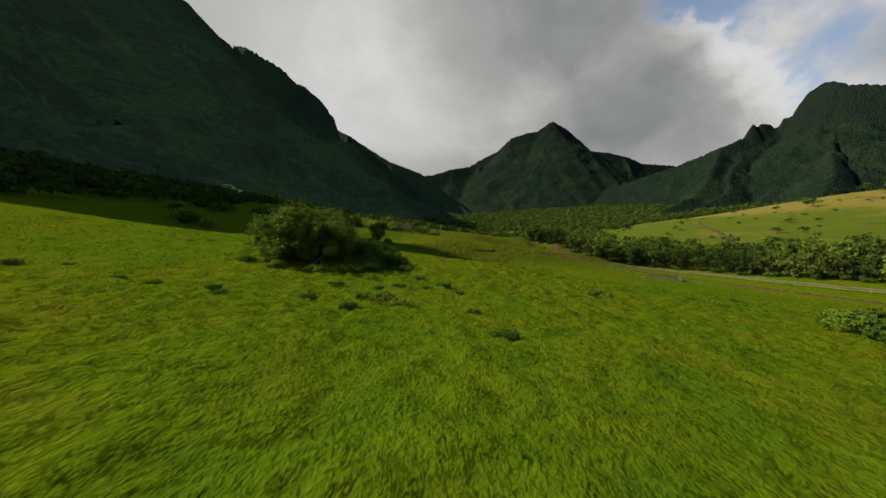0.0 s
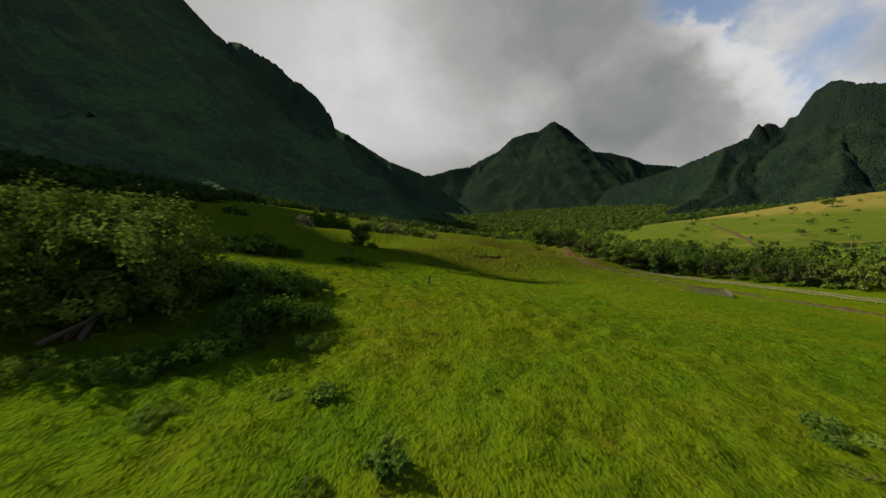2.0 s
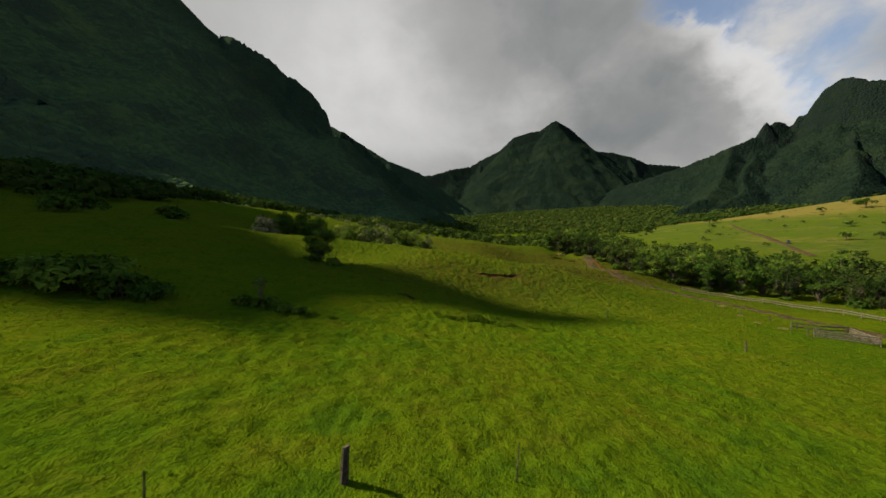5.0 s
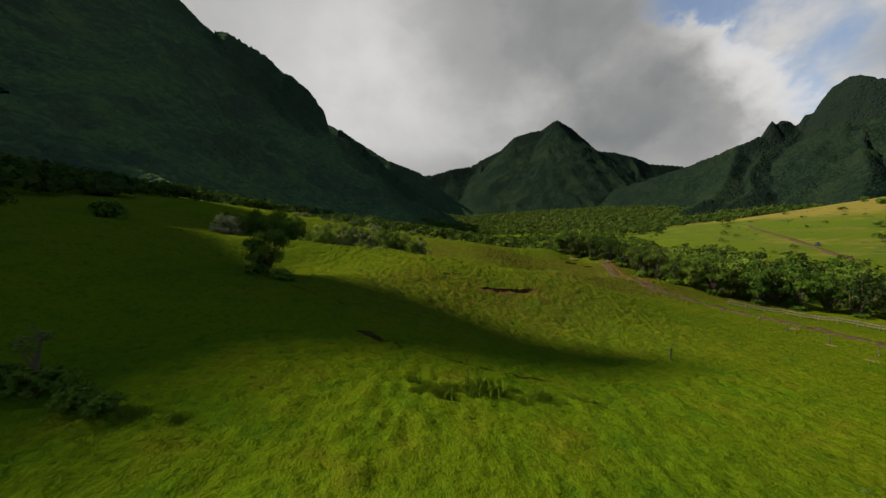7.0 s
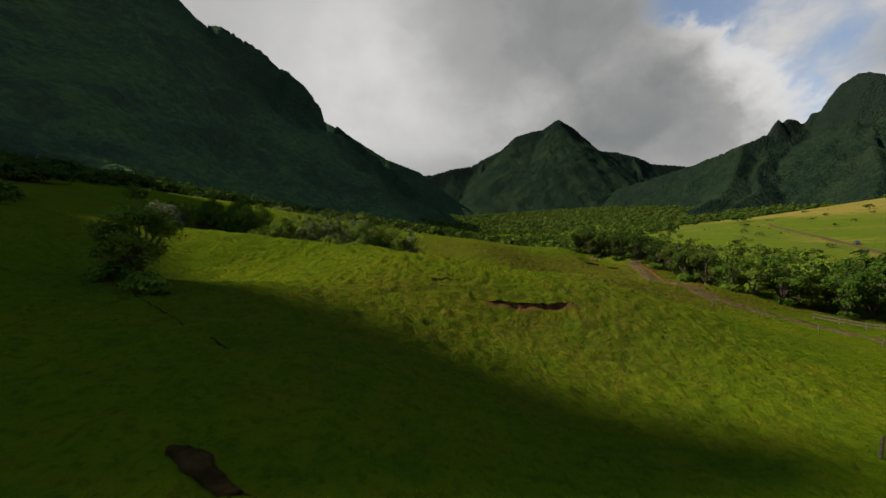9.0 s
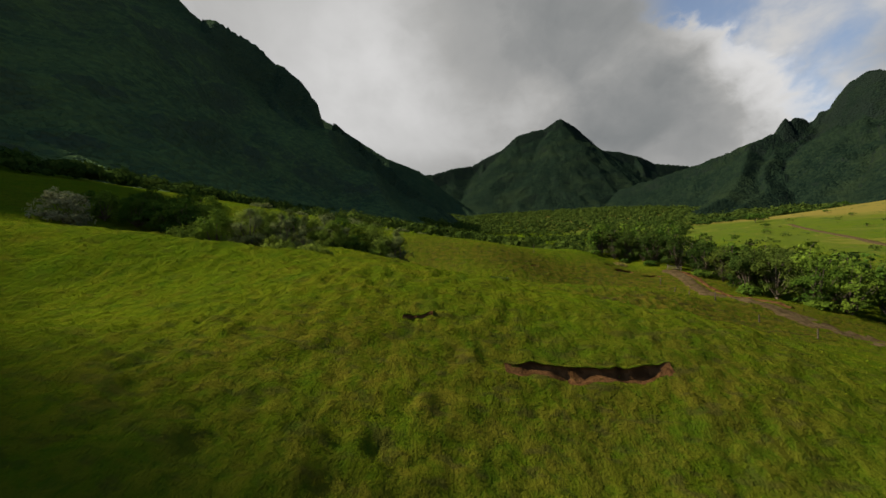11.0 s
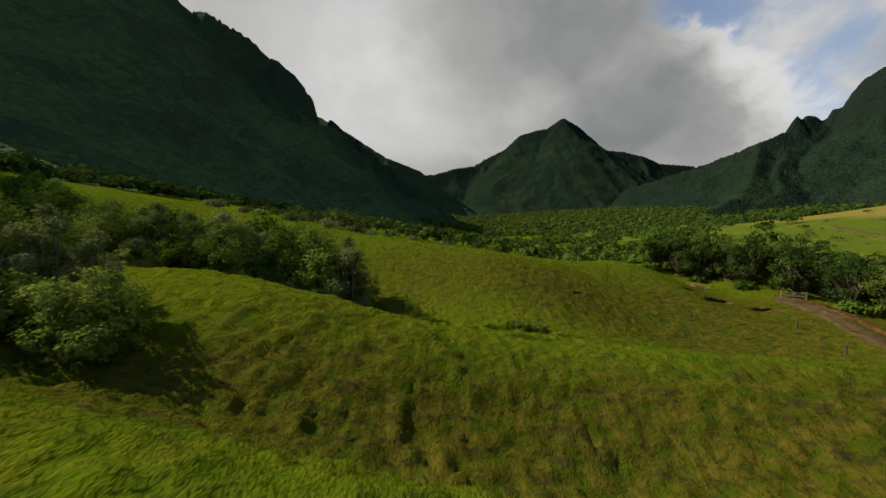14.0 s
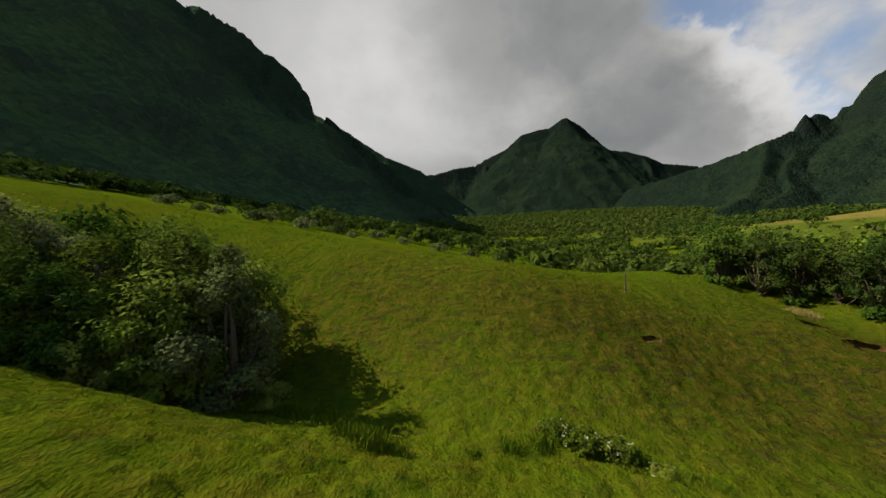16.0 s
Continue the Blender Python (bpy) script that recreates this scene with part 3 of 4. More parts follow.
    c[:, 2] = np.maximum(c[:, 2], 0.12)
    return leaf_cloud(rng, c, np.full(clumps, spread) * rng.uniform(0.7, 1.3, clumps), leaves, size, d)


def limb(co, faces, a, b, ra, rb, sides=6, bend=None, rings=5):
    """A tapered, slightly bent tube from a to b, added to the lists."""
    a, b = np.array(a, float), np.array(b, float)
    d = (b - a) / np.linalg.norm(b - a)
    u = np.cross(d, (0.3, 0.9, 0.1))
    u /= np.linalg.norm(u)
    v = np.cross(d, u)
    first = len(co)
    for i in range(rings):
        t = i / (rings - 1)
        m = a + (b - a) * t + (np.array(bend) * math.sin(math.pi * t) if bend is not None else 0)
        r = ra + (rb - ra) * t
        for j in range(sides):
            q = 2 * math.pi * j / sides
            co.append(m + (u * math.cos(q) + v * math.sin(q)) * r)
    for i in range(rings - 1):
        for j in range(sides):
            o = first + i * sides
            faces.append((o + j, o + (j + 1) % sides, o + sides + (j + 1) % sides, o + sides + j))


def part(name, me, mat, parent, label=""):
    ob = new(name, me)
    ob.data.materials.append(mat)
    ob.parent = parent
    return tagged(ob, label)


def make_tree(name, seed, height, radius, leaf, clumps, leaves, size, lobes=7, trunk_share=0.3, label="", category="tree", group=""):
    rng = np.random.default_rng(seed)
    root = new(name)
    root.empty_display_size = 0.3
    co, faces = [], []
    fork = height * trunk_share
    limb(co, faces, (0, 0, -0.4), (0.1, 0, fork), height * 0.030 + 0.04, height * 0.02 + 0.02, 8, (0.12, 0.1, 0))
    blobs = []
    for i in range(lobes):
        q = 2 * math.pi * (i + rng.uniform(-0.3, 0.3)) / lobes
        ring = radius * math.sqrt(rng.uniform(0.10, 0.72)) if i else 0.1
        r = radius * rng.uniform(0.24, 0.44)
        z = fork + r * 0.5 + (height - r * 0.9 - fork - r * 0.5) * (rng.uniform(0.0, 1.0) ** 0.85 * (1 - 0.5 * (ring / radius) ** 2)) if i else height - r * 0.9
        c = (math.cos(q) * ring, math.sin(q) * ring, z)
        blobs.append((*c, r, rng.uniform(0.7, 0.95)))
        limb(co, faces, (0.1, 0, fork * rng.uniform(0.7, 1.0)), (c[0], c[1], c[2]), height * 0.016 + 0.015, 0.02, 6, rng.normal(0, 0.15, 3), 4)
        for _ in range(2):
            e = np.array(c) + rng.normal(0, r * 0.55, 3)
            limb(co, faces, c, e, 0.02 + height * 0.003, 0.008, 4, None, 2)
    part("trunk", raw_mesh("trunk", np.array(co), np.array(faces), True), BARK, root, "grey branching trunk and limbs")
    c2, f2 = lobed_crown(rng, blobs, clumps, leaves, size, 0.062 * radius + 0.04)
    part("crown", raw_mesh("crown", c2, f2), leaf, root)
    return tagged(root, label, category, group)


def make_bush(name, seed, width, height, leaf, clumps, leaves, size, label, group="", lobes=9, twigs=10, depth=None):
    """A spreading shrub: low lobes to the ground and bare grey twigs between them."""
    rng = np.random.default_rng(seed)
    root = new(name)
    root.empty_display_size = 0.3
    co, faces, blobs = [], [], []
    depth = depth or width
    for i in range(lobes):
        q = 2 * math.pi * i / lobes + rng.uniform(-0.3, 0.3)
        ring = rng.uniform(0.15, 0.72)
        r = min(width, depth) * rng.uniform(0.15, 0.24)
        top = height * (1 - 0.55 * ring ** 2) * rng.uniform(0.75, 1.0)
        z = max(top - r * 0.85, r * 0.35)
        blobs.append((math.cos(q) * ring * width / 2, math.sin(q) * ring * depth / 2, z, r, min(1.2, max(0.6, height / width * 1.8))))
        if z > r:
            blobs.append((math.cos(q) * ring * width / 2 * 1.15, math.sin(q) * ring * depth / 2 * 1.15, r * 0.5, r * 0.9, 0.8))
    for i in range(twigs):
        x, y, z, r, _ = blobs[int(rng.integers(len(blobs)))]
        s = rng.normal(0, 0.1, 2) * width
        limb(co, faces, (s[0], s[1], -0.2), (x, y, z + r * rng.uniform(0.2, 0.9)), 0.03 + height * 0.012, 0.012, 5, rng.normal(0, 0.2, 3), 4)
    part("woody_base", raw_mesh("woody_base", np.array(co), np.array(faces), True), BARK, root, "bare grey twisted branching wood")
    c2, f2 = lobed_crown(rng, blobs, clumps, leaves, size, 0.06 + 0.022 * height)
    part("foliage", raw_mesh("foliage", c2, f2), leaf, root)
    return tagged(root, label, "bush", group)


def put(ob, x, y, turn=0.0, scale=1.0, sink=0.08):
    m = pose(x, y, land_at(x, y) - sink, 0, 0, turn)
    ob.matrix_basis = m @ Matrix.Scale(scale, 4)
    return ob


def put_copy(ob, x, y, turn=0.0, scale=1.0, sink=0.08, label=""):
    c = copy_thing(ob, Matrix.Identity(4))
    c.matrix_basis = pose(x, y, land_at(x, y) - sink, 0, 0, turn) @ Matrix.Scale(scale, 4)
    return tagged(c, label)


# the big spreading bush of the first field and its skirts
big_bush = make_bush("spreading_bush", 3, 8.8, 4.2, LEAF_OLIVE, 700, 60000, 0.075, "large dense olive-green spreading bush with bare grey branches", "field bushes", 26, 30, 6.5)
put(big_bush, -10.2, 25.2, 10, 1.06)
low_bush = make_bush("low_bush", 5, 3.4, 1.5, LEAF_DARK, 200, 6500, 0.06, "low dark green bush at the foot of the spreading bush", "field bushes", 8, 8)
put(low_bush, -4.7, 25.2)
for x, y, a, s in ((-3.6, 26.2, 70, 0.6), (-6.4, 28.0, 20, 1.1), (-5.0, 28.8, 110, 0.8), (-8.4, 28.6, 200, 1.1), (-13.8, 23.4, 30, 0.4), (-11.2, 22.6, 150, 0.42), (-8.4, 21.9, 300, 0.5), (-6.2, 22.4, 60, 0.6), (-5.0, 23.6, 130, 0.7), (-4.4, 21.0, 20, 0.3), (-3.0, 24.6, 250, 0.4)):
    put_copy(low_bush, x, y, a, s)
side_bush = put(make_bush("field_bush", 8, 5.6, 2.2, LEAF_DARK, 300, 8000, 0.085, "rounded dark green bush standing in the open pasture", "field bushes", 10, 8), 24.5, 18.5)

# tussocks that stand out of the grass
tussock_bush = make_bush("tussock_shrub", 12, 1.2, 0.5, LEAF_DARK, 70, 900, 0.06, "small dark green shrubby tussock in the grass", "pasture tussocks", 6, 4)
put(tussock_bush, -22.7, 17.5)
rs = random.Random(4)
for x, y in ((-20.8, 18.6), (-15.6, 16.1), (-13.3, 15.2), (-9.4, 14.2), (-9.9, 14.5), (-6.2, 14.9), (-4.0, 13.5), (-2.8, 16.1), (-0.1, 20.2), (1.3, 14.6), (2.1, 11.4), (9.9, 22.3), (10.5, 23.0), (10.9, 22.4), (20.2, 25.0), (20.8, 24.4), (19.4, 25.6), (23.4, 28.4), (24.2, 28.0),
             (-21.9, 29.1), (-20.2, 29.1), (-3.5, 18.2), (-2.4, 18.7), (0.7, 18.9), (0.2, 20.9), (-1.7, 22.3), (-2.6, 22.0), (-5.5, 28.5), (-4.4, 30.3), (-4.9, 30.1), (-8.5, 30.1), (3.9, 30.5), (-5.1, 33.7), (12.2, 13.0), (30.8, 64.8), (31.5, 79.5), (20.4, 64.3), (-7.6, 38.1), (-10.5, 35.9), (-3.0, 43.2), (34.3, 82.0), (15.5, 78.0), (5.5, 33.0), (16.0, 40.0), (24.0, 47.0), (38.0, 60.0)):
    put_copy(tussock_bush, x + rs.uniform(-0.2, 0.2), y, rs.uniform(0, 360), rs.uniform(0.5, 0.85) * (1.0 if y < 30 else 0.7))

weed = make_bush("leafy_weed", 14, 1.6, 0.3, LEAF_LIGHT, 70, 800, 0.055, "patch of broad-leaved bright green weeds in the grass", "weeds", 7, 3)
put(weed, -2.9, 15.3)
for x, y, a, s in ((-1.9, 15.0, 80, 0.8), (-3.8, 15.8, 140, 0.7), (-6.0, 18.6, 20, 0.7), (-1.0, 19.6, 220, 0.6), (9.4, 21.4, 60, 0.6)):
    put_copy(weed, x, y, a, s)

# tall grass with brown seed heads
def make_tall_grass(name, seed, width, height, count, label, mat):
    rng = np.random.default_rng(seed)
    p = rng.normal(0, width / 3.5, (count, 2))
    lean = rng.normal(0, 0.22, (count, 2)) * height
    h = height * rng.uniform(0.5, 1.1, count)
    w = rng.normal(0, 1, (count, 2))
    w /= np.linalg.norm(w, axis=1)[:, None]
    w *= 0.018
    base = np.column_stack([p, np.full(count, -0.1)])
    mid = np.column_stack([p + lean * 0.35, h * 0.6])
    tip = np.column_stack([p + lean, h])
    ww = np.column_stack([w, np.zeros(count)])
    co = np.stack([base - ww, base + ww, mid + ww * 0.8, tip + ww * 0.2, tip - ww * 0.2, mid - ww * 0.8], 1).reshape(-1, 3)
    i = np.arange(count)[:, None] * 6
    f = np.concatenate([i + np.array([[0, 1, 2, 5]]), i + np.array([[5, 2, 3, 4]])])
    ob = new(name, raw_mesh(name, co, f))
    ob.data.materials.append(mat)
    return tagged(ob, label, "tall grass", "tall grass clumps")


STRAW = soil_material("dry straw", (0.11, 0.088, 0.03), (0.21, 0.165, 0.056), 3.0)
RANK = soil_material("rank green grass", (0.046, 0.078, 0.004), (0.088, 0.116, 0.008), 2.0)
tall = make_tall_grass("tall_grass", 21, 1.3, 0.55, 460, "tall rank green grass clump in the pasture", RANK)
put(tall, 5.4, 69.4, 0, 1.2)
rt = random.Random(8)
for i in range(34):
    t = i / 33
    put_copy(tall, 1.8 + 10.6 * t + rt.uniform(-0.3, 0.3), 68.4 + 2.6 * t + rt.uniform(-1.0, 0.9), rt.uniform(0, 360), rt.uniform(0.3, 0.72))
for x, y, s in ((-8.0, 63.0, 1.0), (-6.6, 63.2, 0.8), (4.0, 132.3, 1.5), (4.6, 131.6, 1.3), (5.3, 131.2, 1.3), (6.2, 131.0, 1.0), (3.2, 132.9, 1.6), (2.2, 133.4, 1.5), (0.8, 134.0, 1.5), (11.4, 128.2, 1.0), (12.2, 128.4, 1.2), (13.0, 128.2, 1.1), (14.1, 128.6, 1.0), (9.0, 131.4, 0.9), (10.4, 132.0, 1.0), (11.6, 132.4, 1.2), (12.4, 133.0, 1.3), (15.6, 131.6, 1.2), (16.4, 131.0, 1.0), (17.2, 130.6, 0.9), (-1.0, 134.4, 1.6)):
    put_copy(tall, x, y, rs.uniform(0, 360), s * 0.62)
straw = make_tall_grass("dry_grass", 22, 2.2, 0.9, 500, "patch of dry straw-coloured tall grass at the wood's edge", STRAW)
put(straw, 42.6, 153.0, 0, 0.75)
for x, y, s in ((43.4, 152.6, 0.7), (52.2, 93.0, 0.35), (56.0, 101.0, 0.35), (50.4, 84.0, 0.4), (57.5, 74.0, 0.4), (49.0, 86.5, 0.35)):
    put_copy(straw, x, y, rs.uniform(0, 360), s)

# the lone dark tree on the shaded slope, and the shrubs round it
lone = make_tree("lone_tree", 31, 5.4, 1.8, LEAF_DARK, 420, 14000, 0.10, 20, 0.05, "lone narrow dark tree on the shaded slope", group="slope trees")
put(lone, -17.4, 90.0, 0, 1.2)
shade_bush = make_bush("shade_bush", 33, 4.6, 2.0, LEAF_DARK, 160, 1300, 0.20, "dark rounded bush in the mountain's shadow", "slope bushes", 9, 6)
put(shade_bush, -17.8, 89.2, 0, 0.8)
for x, y, a, s in ((-14.8, 87.6, 40, 0.7), (-19.8, 90.4, 100, 0.5), (-13.8, 87.6, 10, 0.45), (-26.0, 63.5, 10, 1.7), (-29.5, 63.0, 80, 1.4), (-33.0, 62.0, 60, 1.2), (-23.0, 62.5, 160, 1.1), (-20.4, 62.8, 20, 0.8), (-14.0, 63.8, 200, 0.5), (-55.0, 72.0, 30, 1.5), (-60.0, 76.0, 70, 1.3), (-50.0, 70.0, 120, 1.0),
                   (-62.0, 92.0, 70, 1.6), (-70.0, 88.0, 10, 1.4), (-66.0, 100.0, 160, 1.7), (-75.0, 105.0, 220, 1.8), (-58.0, 112.0, 20, 1.4), (-64.0, 118.0, 250, 1.6), (-12.4, 63.6, 120, 0.55), (-10.6, 63.3, 60, 0.45), (-9.0, 63.0, 0, 0.35)):
    put_copy(shade_bush, x, y, a, s)
snag = make_tree("bare_tree", 35, 3.6, 1.0, LEAF_GREY, 26, 500, 0.09, 5, 0.4, "half-bare grey tree with sparse leaves above a shrub", group="slope trees")
put(snag, -12.6, 63.8, 0, 0.75)

# the thicket in the dell
broad = make_tree("thicket_tree", 41, 7.2, 3.4, LEAF_OLIVE, 360, 15000, 0.12, 24, 0.05, "broad leafy thicket tree with olive-green foliage", group="thicket trees")
light = make_tree("pale_tree", 42, 6.6, 2.9, LEAF_LIGHT, 300, 12000, 0.12, 22, 0.05, "leafy tree with yellow-green foliage in the thicket", group="thicket trees")
grey = make_tree("grey_tree", 43, 6.8, 2.1, LEAF_GREY, 260, 11000, 0.10, 20, 0.05, "slender grey-green tree at the edge of the thicket", group="thicket trees")
dim = make_tree("dark_tree", 44, 7.0, 3.3, LEAF_DARK, 340, 10000, 0.14, 24, 0.05, "dense dark green tree in the thicket", group="thicket trees")
put(grey, -2.6, 135.4, 20, 1.18)
put(broad, -6.4, 137.4, 0, 1.35)
put(light, -9.3, 135.6, 0, 1.22)
put(dim, -12.6, 138.4, 0, 1.50)
for k, x, y, a, s in ((2, -14.6, 136.0, 90, 1.35), (0, -17.0, 139.0, 10, 1.42), (3, -20.0, 137.0, 200, 1.25), (0, -9.6, 140.6, 60, 1.40), (0, -23.5, 138.5, 120, 1.30), (2, -26.5, 137.0, 300, 1.15), (0, -30.0, 139.0, 20, 0.95), (3, -5.0, 134.4, 80, 0.75),
                      (1, -33.5, 138.0, 70, 0.65), (3, -37.0, 141.0, 260, 1.0), (3, -42.0, 143.0, 160, 0.9), (3, -47.0, 140.0, 10, 0.7), (3, -34.5, 132.0, 100, 0.9), (3, -38.0, 133.0, 40, 0.85), (3, -42.0, 132.0, 140, 0.75), (3, -46.0, 131.0, 310, 0.65), (3, -50.0, 133.0, 210, 0.5),
                      (0, -12.4, 133.4, 150, 0.90), (2, -19.0, 133.4, 33, 1.0), (0, -24.0, 134.0, 80, 0.95), (3, -15.5, 142.0, 140, 1.35), (3, -22.0, 143.0, 10, 1.2), (2, -17.5, 135.0, 210, 1.15), (3, -9.0, 133.4, 10, 0.75), (1, -4.2, 138.6, 10, 0.9), (2, -11.2, 136.6, 190, 1.25), (1, -15.8, 133.2, 20, 0.85),
                      (2, -14.6, 121.6, 60, 0.80), (2, -17.4, 119.8, 160, 0.86), (0, -18.6, 122.0, 130, 0.85), (3, -21.6, 120.4, 250, 0.80), (2, -12.2, 121.8, 20, 0.62)):
    put_copy((broad, light, grey, dim)[k], x, y, a, s)
dell_bush = make_bush("dell_bush", 45, 6.6, 4.0, LEAF_OLIVE, 320, 9000, 0.115, "dense leafy olive-green bush at the edge of the dell", "thicket bushes", 12, 8)
put(dell_bush, -14.5, 133.0, 30, 0.75)
for x, y, a, s in ((-4.6, 133.6, 120, 0.45), (-7.6, 133.0, 60, 0.62), (-19.0, 132.4, 210, 0.7), (-23.5, 132.4, 90, 0.65), (-6.4, 135.0, 200, 0.6), (-11.2, 132.4, 250, 0.62), (-27.5, 131.0, 20, 0.55), (-1.0, 136.6, 20, 0.28), (-0.2, 134.2, 70, 0.2), (-9.6, 118.6, 40, 0.86), (-7.9, 117.8, 170, 0.5), (-13.0, 118.0, 260, 0.85), (-24.5, 121.0, 150, 1.01)):
    put_copy(dell_bush, x, y, a, s)

# bushes along the upper slope beyond the third ridge
slope_bush = make_bush("slope_bush", 47, 6.0, 3.0, LEAF_GREY, 150, 2400, 0.20, "grey-green bush on the upper pasture slope", "upper slope bushes", 9, 5)
put(slope_bush, -57.0, 196.0)
for x, y, a, s in ((-48.0, 194.0, 30, 0.7), (-43.0, 193.0, 80, 0.7), (-36.0, 196.0, 10, 1.1), (-27.0, 199.0, 140, 0.9), (-21.0, 206.0, 220, 1.0), (-15.0, 200.0, 70, 0.6), (-65.0, 205.0, 20, 0.9), (-30.0, 209.0, 60, 1.2), (-39.0, 207.0, 300, 1.1), (-12.0, 214.0, 60, 1.0), (-4.0, 211.0, 120, 0.8), (6.0, 209.0, 30, 0.9), (14.0, 205.0, 200, 0.8), (22.0, 203.0, 110, 0.9), (40.0, 178.0, 20, 0.35)):
    put_copy(slope_bush, x, y, a, s)

ash_bush = make_bush("pale_bush", 53, 5.8, 4.4, LEAF_PALE, 300, 4200, 0.16, "pale grey-leaved rounded bush above the field", "upper slope bushes", 12, 8)
put(ash_bush, -45.0, 125.0)
put_copy(ash_bush, -41.0, 123.0, 80, 0.45)

# flowering shrub in the hollow
FLOWER = soil_material("pale flowers", (0.20, 0.19, 0.13), (0.42, 0.40, 0.30), 6.0)
bloom = make_bush("flowering_shrub", 51, 2.2, 0.9, LEAF_LIGHT, 90, 1600, 0.07, "low shrub with pale white flower heads in the hollow", "hollow shrubs", 8, 6)
rngf = np.random.default_rng(9)
fc, ff = lobed_crown(rngf, [(-0.5, 0.1, 0.4, 0.5, 0.9), (0.2, -0.2, 0.45, 0.5, 0.8), (0.6, 0.2, 0.3, 0.4, 0.8)], 24, 110, 0.035, 0.05)
tagged(part("flowers", raw_mesh("flowers", fc, ff), FLOWER, bloom, "clusters of small white flowers"), kind="stuff")
put(bloom, 13.4, 132.4, 0, 0.95)
for x, y, a, s in ((14.6, 132.0, 60, 0.9), (12.6, 133.2, 140, 0.8), (15.6, 131.2, 200, 0.6)):
    put_copy(bloom, x, y, a, s)

# the wood beside the track
def wood_set(seed, clumps, leaves, size):
    return (make_tree("wood_tree", seed, 8.8, 3.5, LEAF_WOOD, clumps, leaves, size, 24, 0.05, "leafy dark green tree in the wood beside the track", group="wood trees"),
            make_tree("wood_tree", seed + 1, 7.6, 3.2, LEAF_LIGHT, clumps, leaves, size, 22, 0.05, "yellow-green tree in the wood beside the track", group="wood trees"),
            make_tree("wood_tree", seed + 2, 9.4, 3.0, LEAF_DARK, clumps, leaves, size, 24, 0.05, "tall dark tree in the wood beside the track", group="wood trees"),
            make_tree("wood_tree", seed + 3, 7.4, 3.4, LEAF_OLIVE, clumps, leaves, size, 22, 0.05, "olive-green tree in the wood beside the track", group="wood trees"))


front_kinds, inner_kinds = wood_set(61, 340, 6000, 0.17), wood_set(66, 200, 1200, 0.36)
spots, rw = [], random.Random(17)
rim = [(84, 222), (66, 195), (53, 177), (45, 166), (42.5, 161), (45.5, 156.5), (49.5, 151), (51.5, 142), (52.5, 133), (55, 126), (60, 122), (66, 119), (73, 116), (79, 111), (84, 103), (88, 93), (92, 82), (97, 70), (103, 56), (110, 42), (118, 28)]
for (x0, y0), (x1, y1) in zip(rim[:-1], rim[1:]):
    n = max(2, round(math.hypot(x1 - x0, y1 - y0) / 4.2))
    for i in range(n):
        t = i / n
        spots.append((x0 + (x1 - x0) * t + rw.uniform(0, 1.6), y0 + (y1 - y0) * t + rw.uniform(0, 1.6), rw.uniform(0.72, 1.0)))
for row in range(1, 6):
    off = row * 5.8
    for (x0, y0), (x1, y1) in zip(rim[:-1], rim[1:]):
        n = max(1, round(math.hypot(x1 - x0, y1 - y0) / 7.0))
        for i in range(n):
            t = (i + rw.random() * 0.8) / n
            x, y = x0 + (x1 - x0) * t + off * 0.75 + rw.uniform(-1.8, 1.8), y0 + (y1 - y0) * t + off * 0.85 + rw.uniform(-1.8, 1.8)
            spots.append((x, y, rw.uniform(0.85, 1.12)))
front = sum(max(2, round(math.hypot(x1 - x0, y1 - y0) / 4.2)) for (x0, y0), (x1, y1) in zip(rim[:-1], rim[1:]))
spots = [(x, y, min(s, max(0.45, (12.0 - land_at(x, y)) / 8.8)) if y > 148 and x < 75 else s) for x, y, s in spots]
placed = []
for i, (x, y, s) in enumerate(spots):
    k = rw.choice((0, 0, 0, 0, 2, 2, 2, 2, 0, 3, 0, 1))
    kind = (front_kinds if i < front and y > 95 else inner_kinds)[k]
    for unused in [q for q in front_kinds + inner_kinds if q not in placed][:1]:
        kind = unused
    if kind in placed:
        put_copy(kind, x, y, rw.uniform(0, 360), s)
    else:
        placed.append(put(kind, x, y, rw.uniform(0, 360), s))

for i in range(0, len(spots)):
    if i % 2 == 0 and i < front:
        x, y, s = spots[i]
        put_copy(shade_bush, x - 1.3, y - 1.2, rw.uniform(0, 360), rw.uniform(0.55, 0.95), label="dark bush under the trees at the wood's edge")


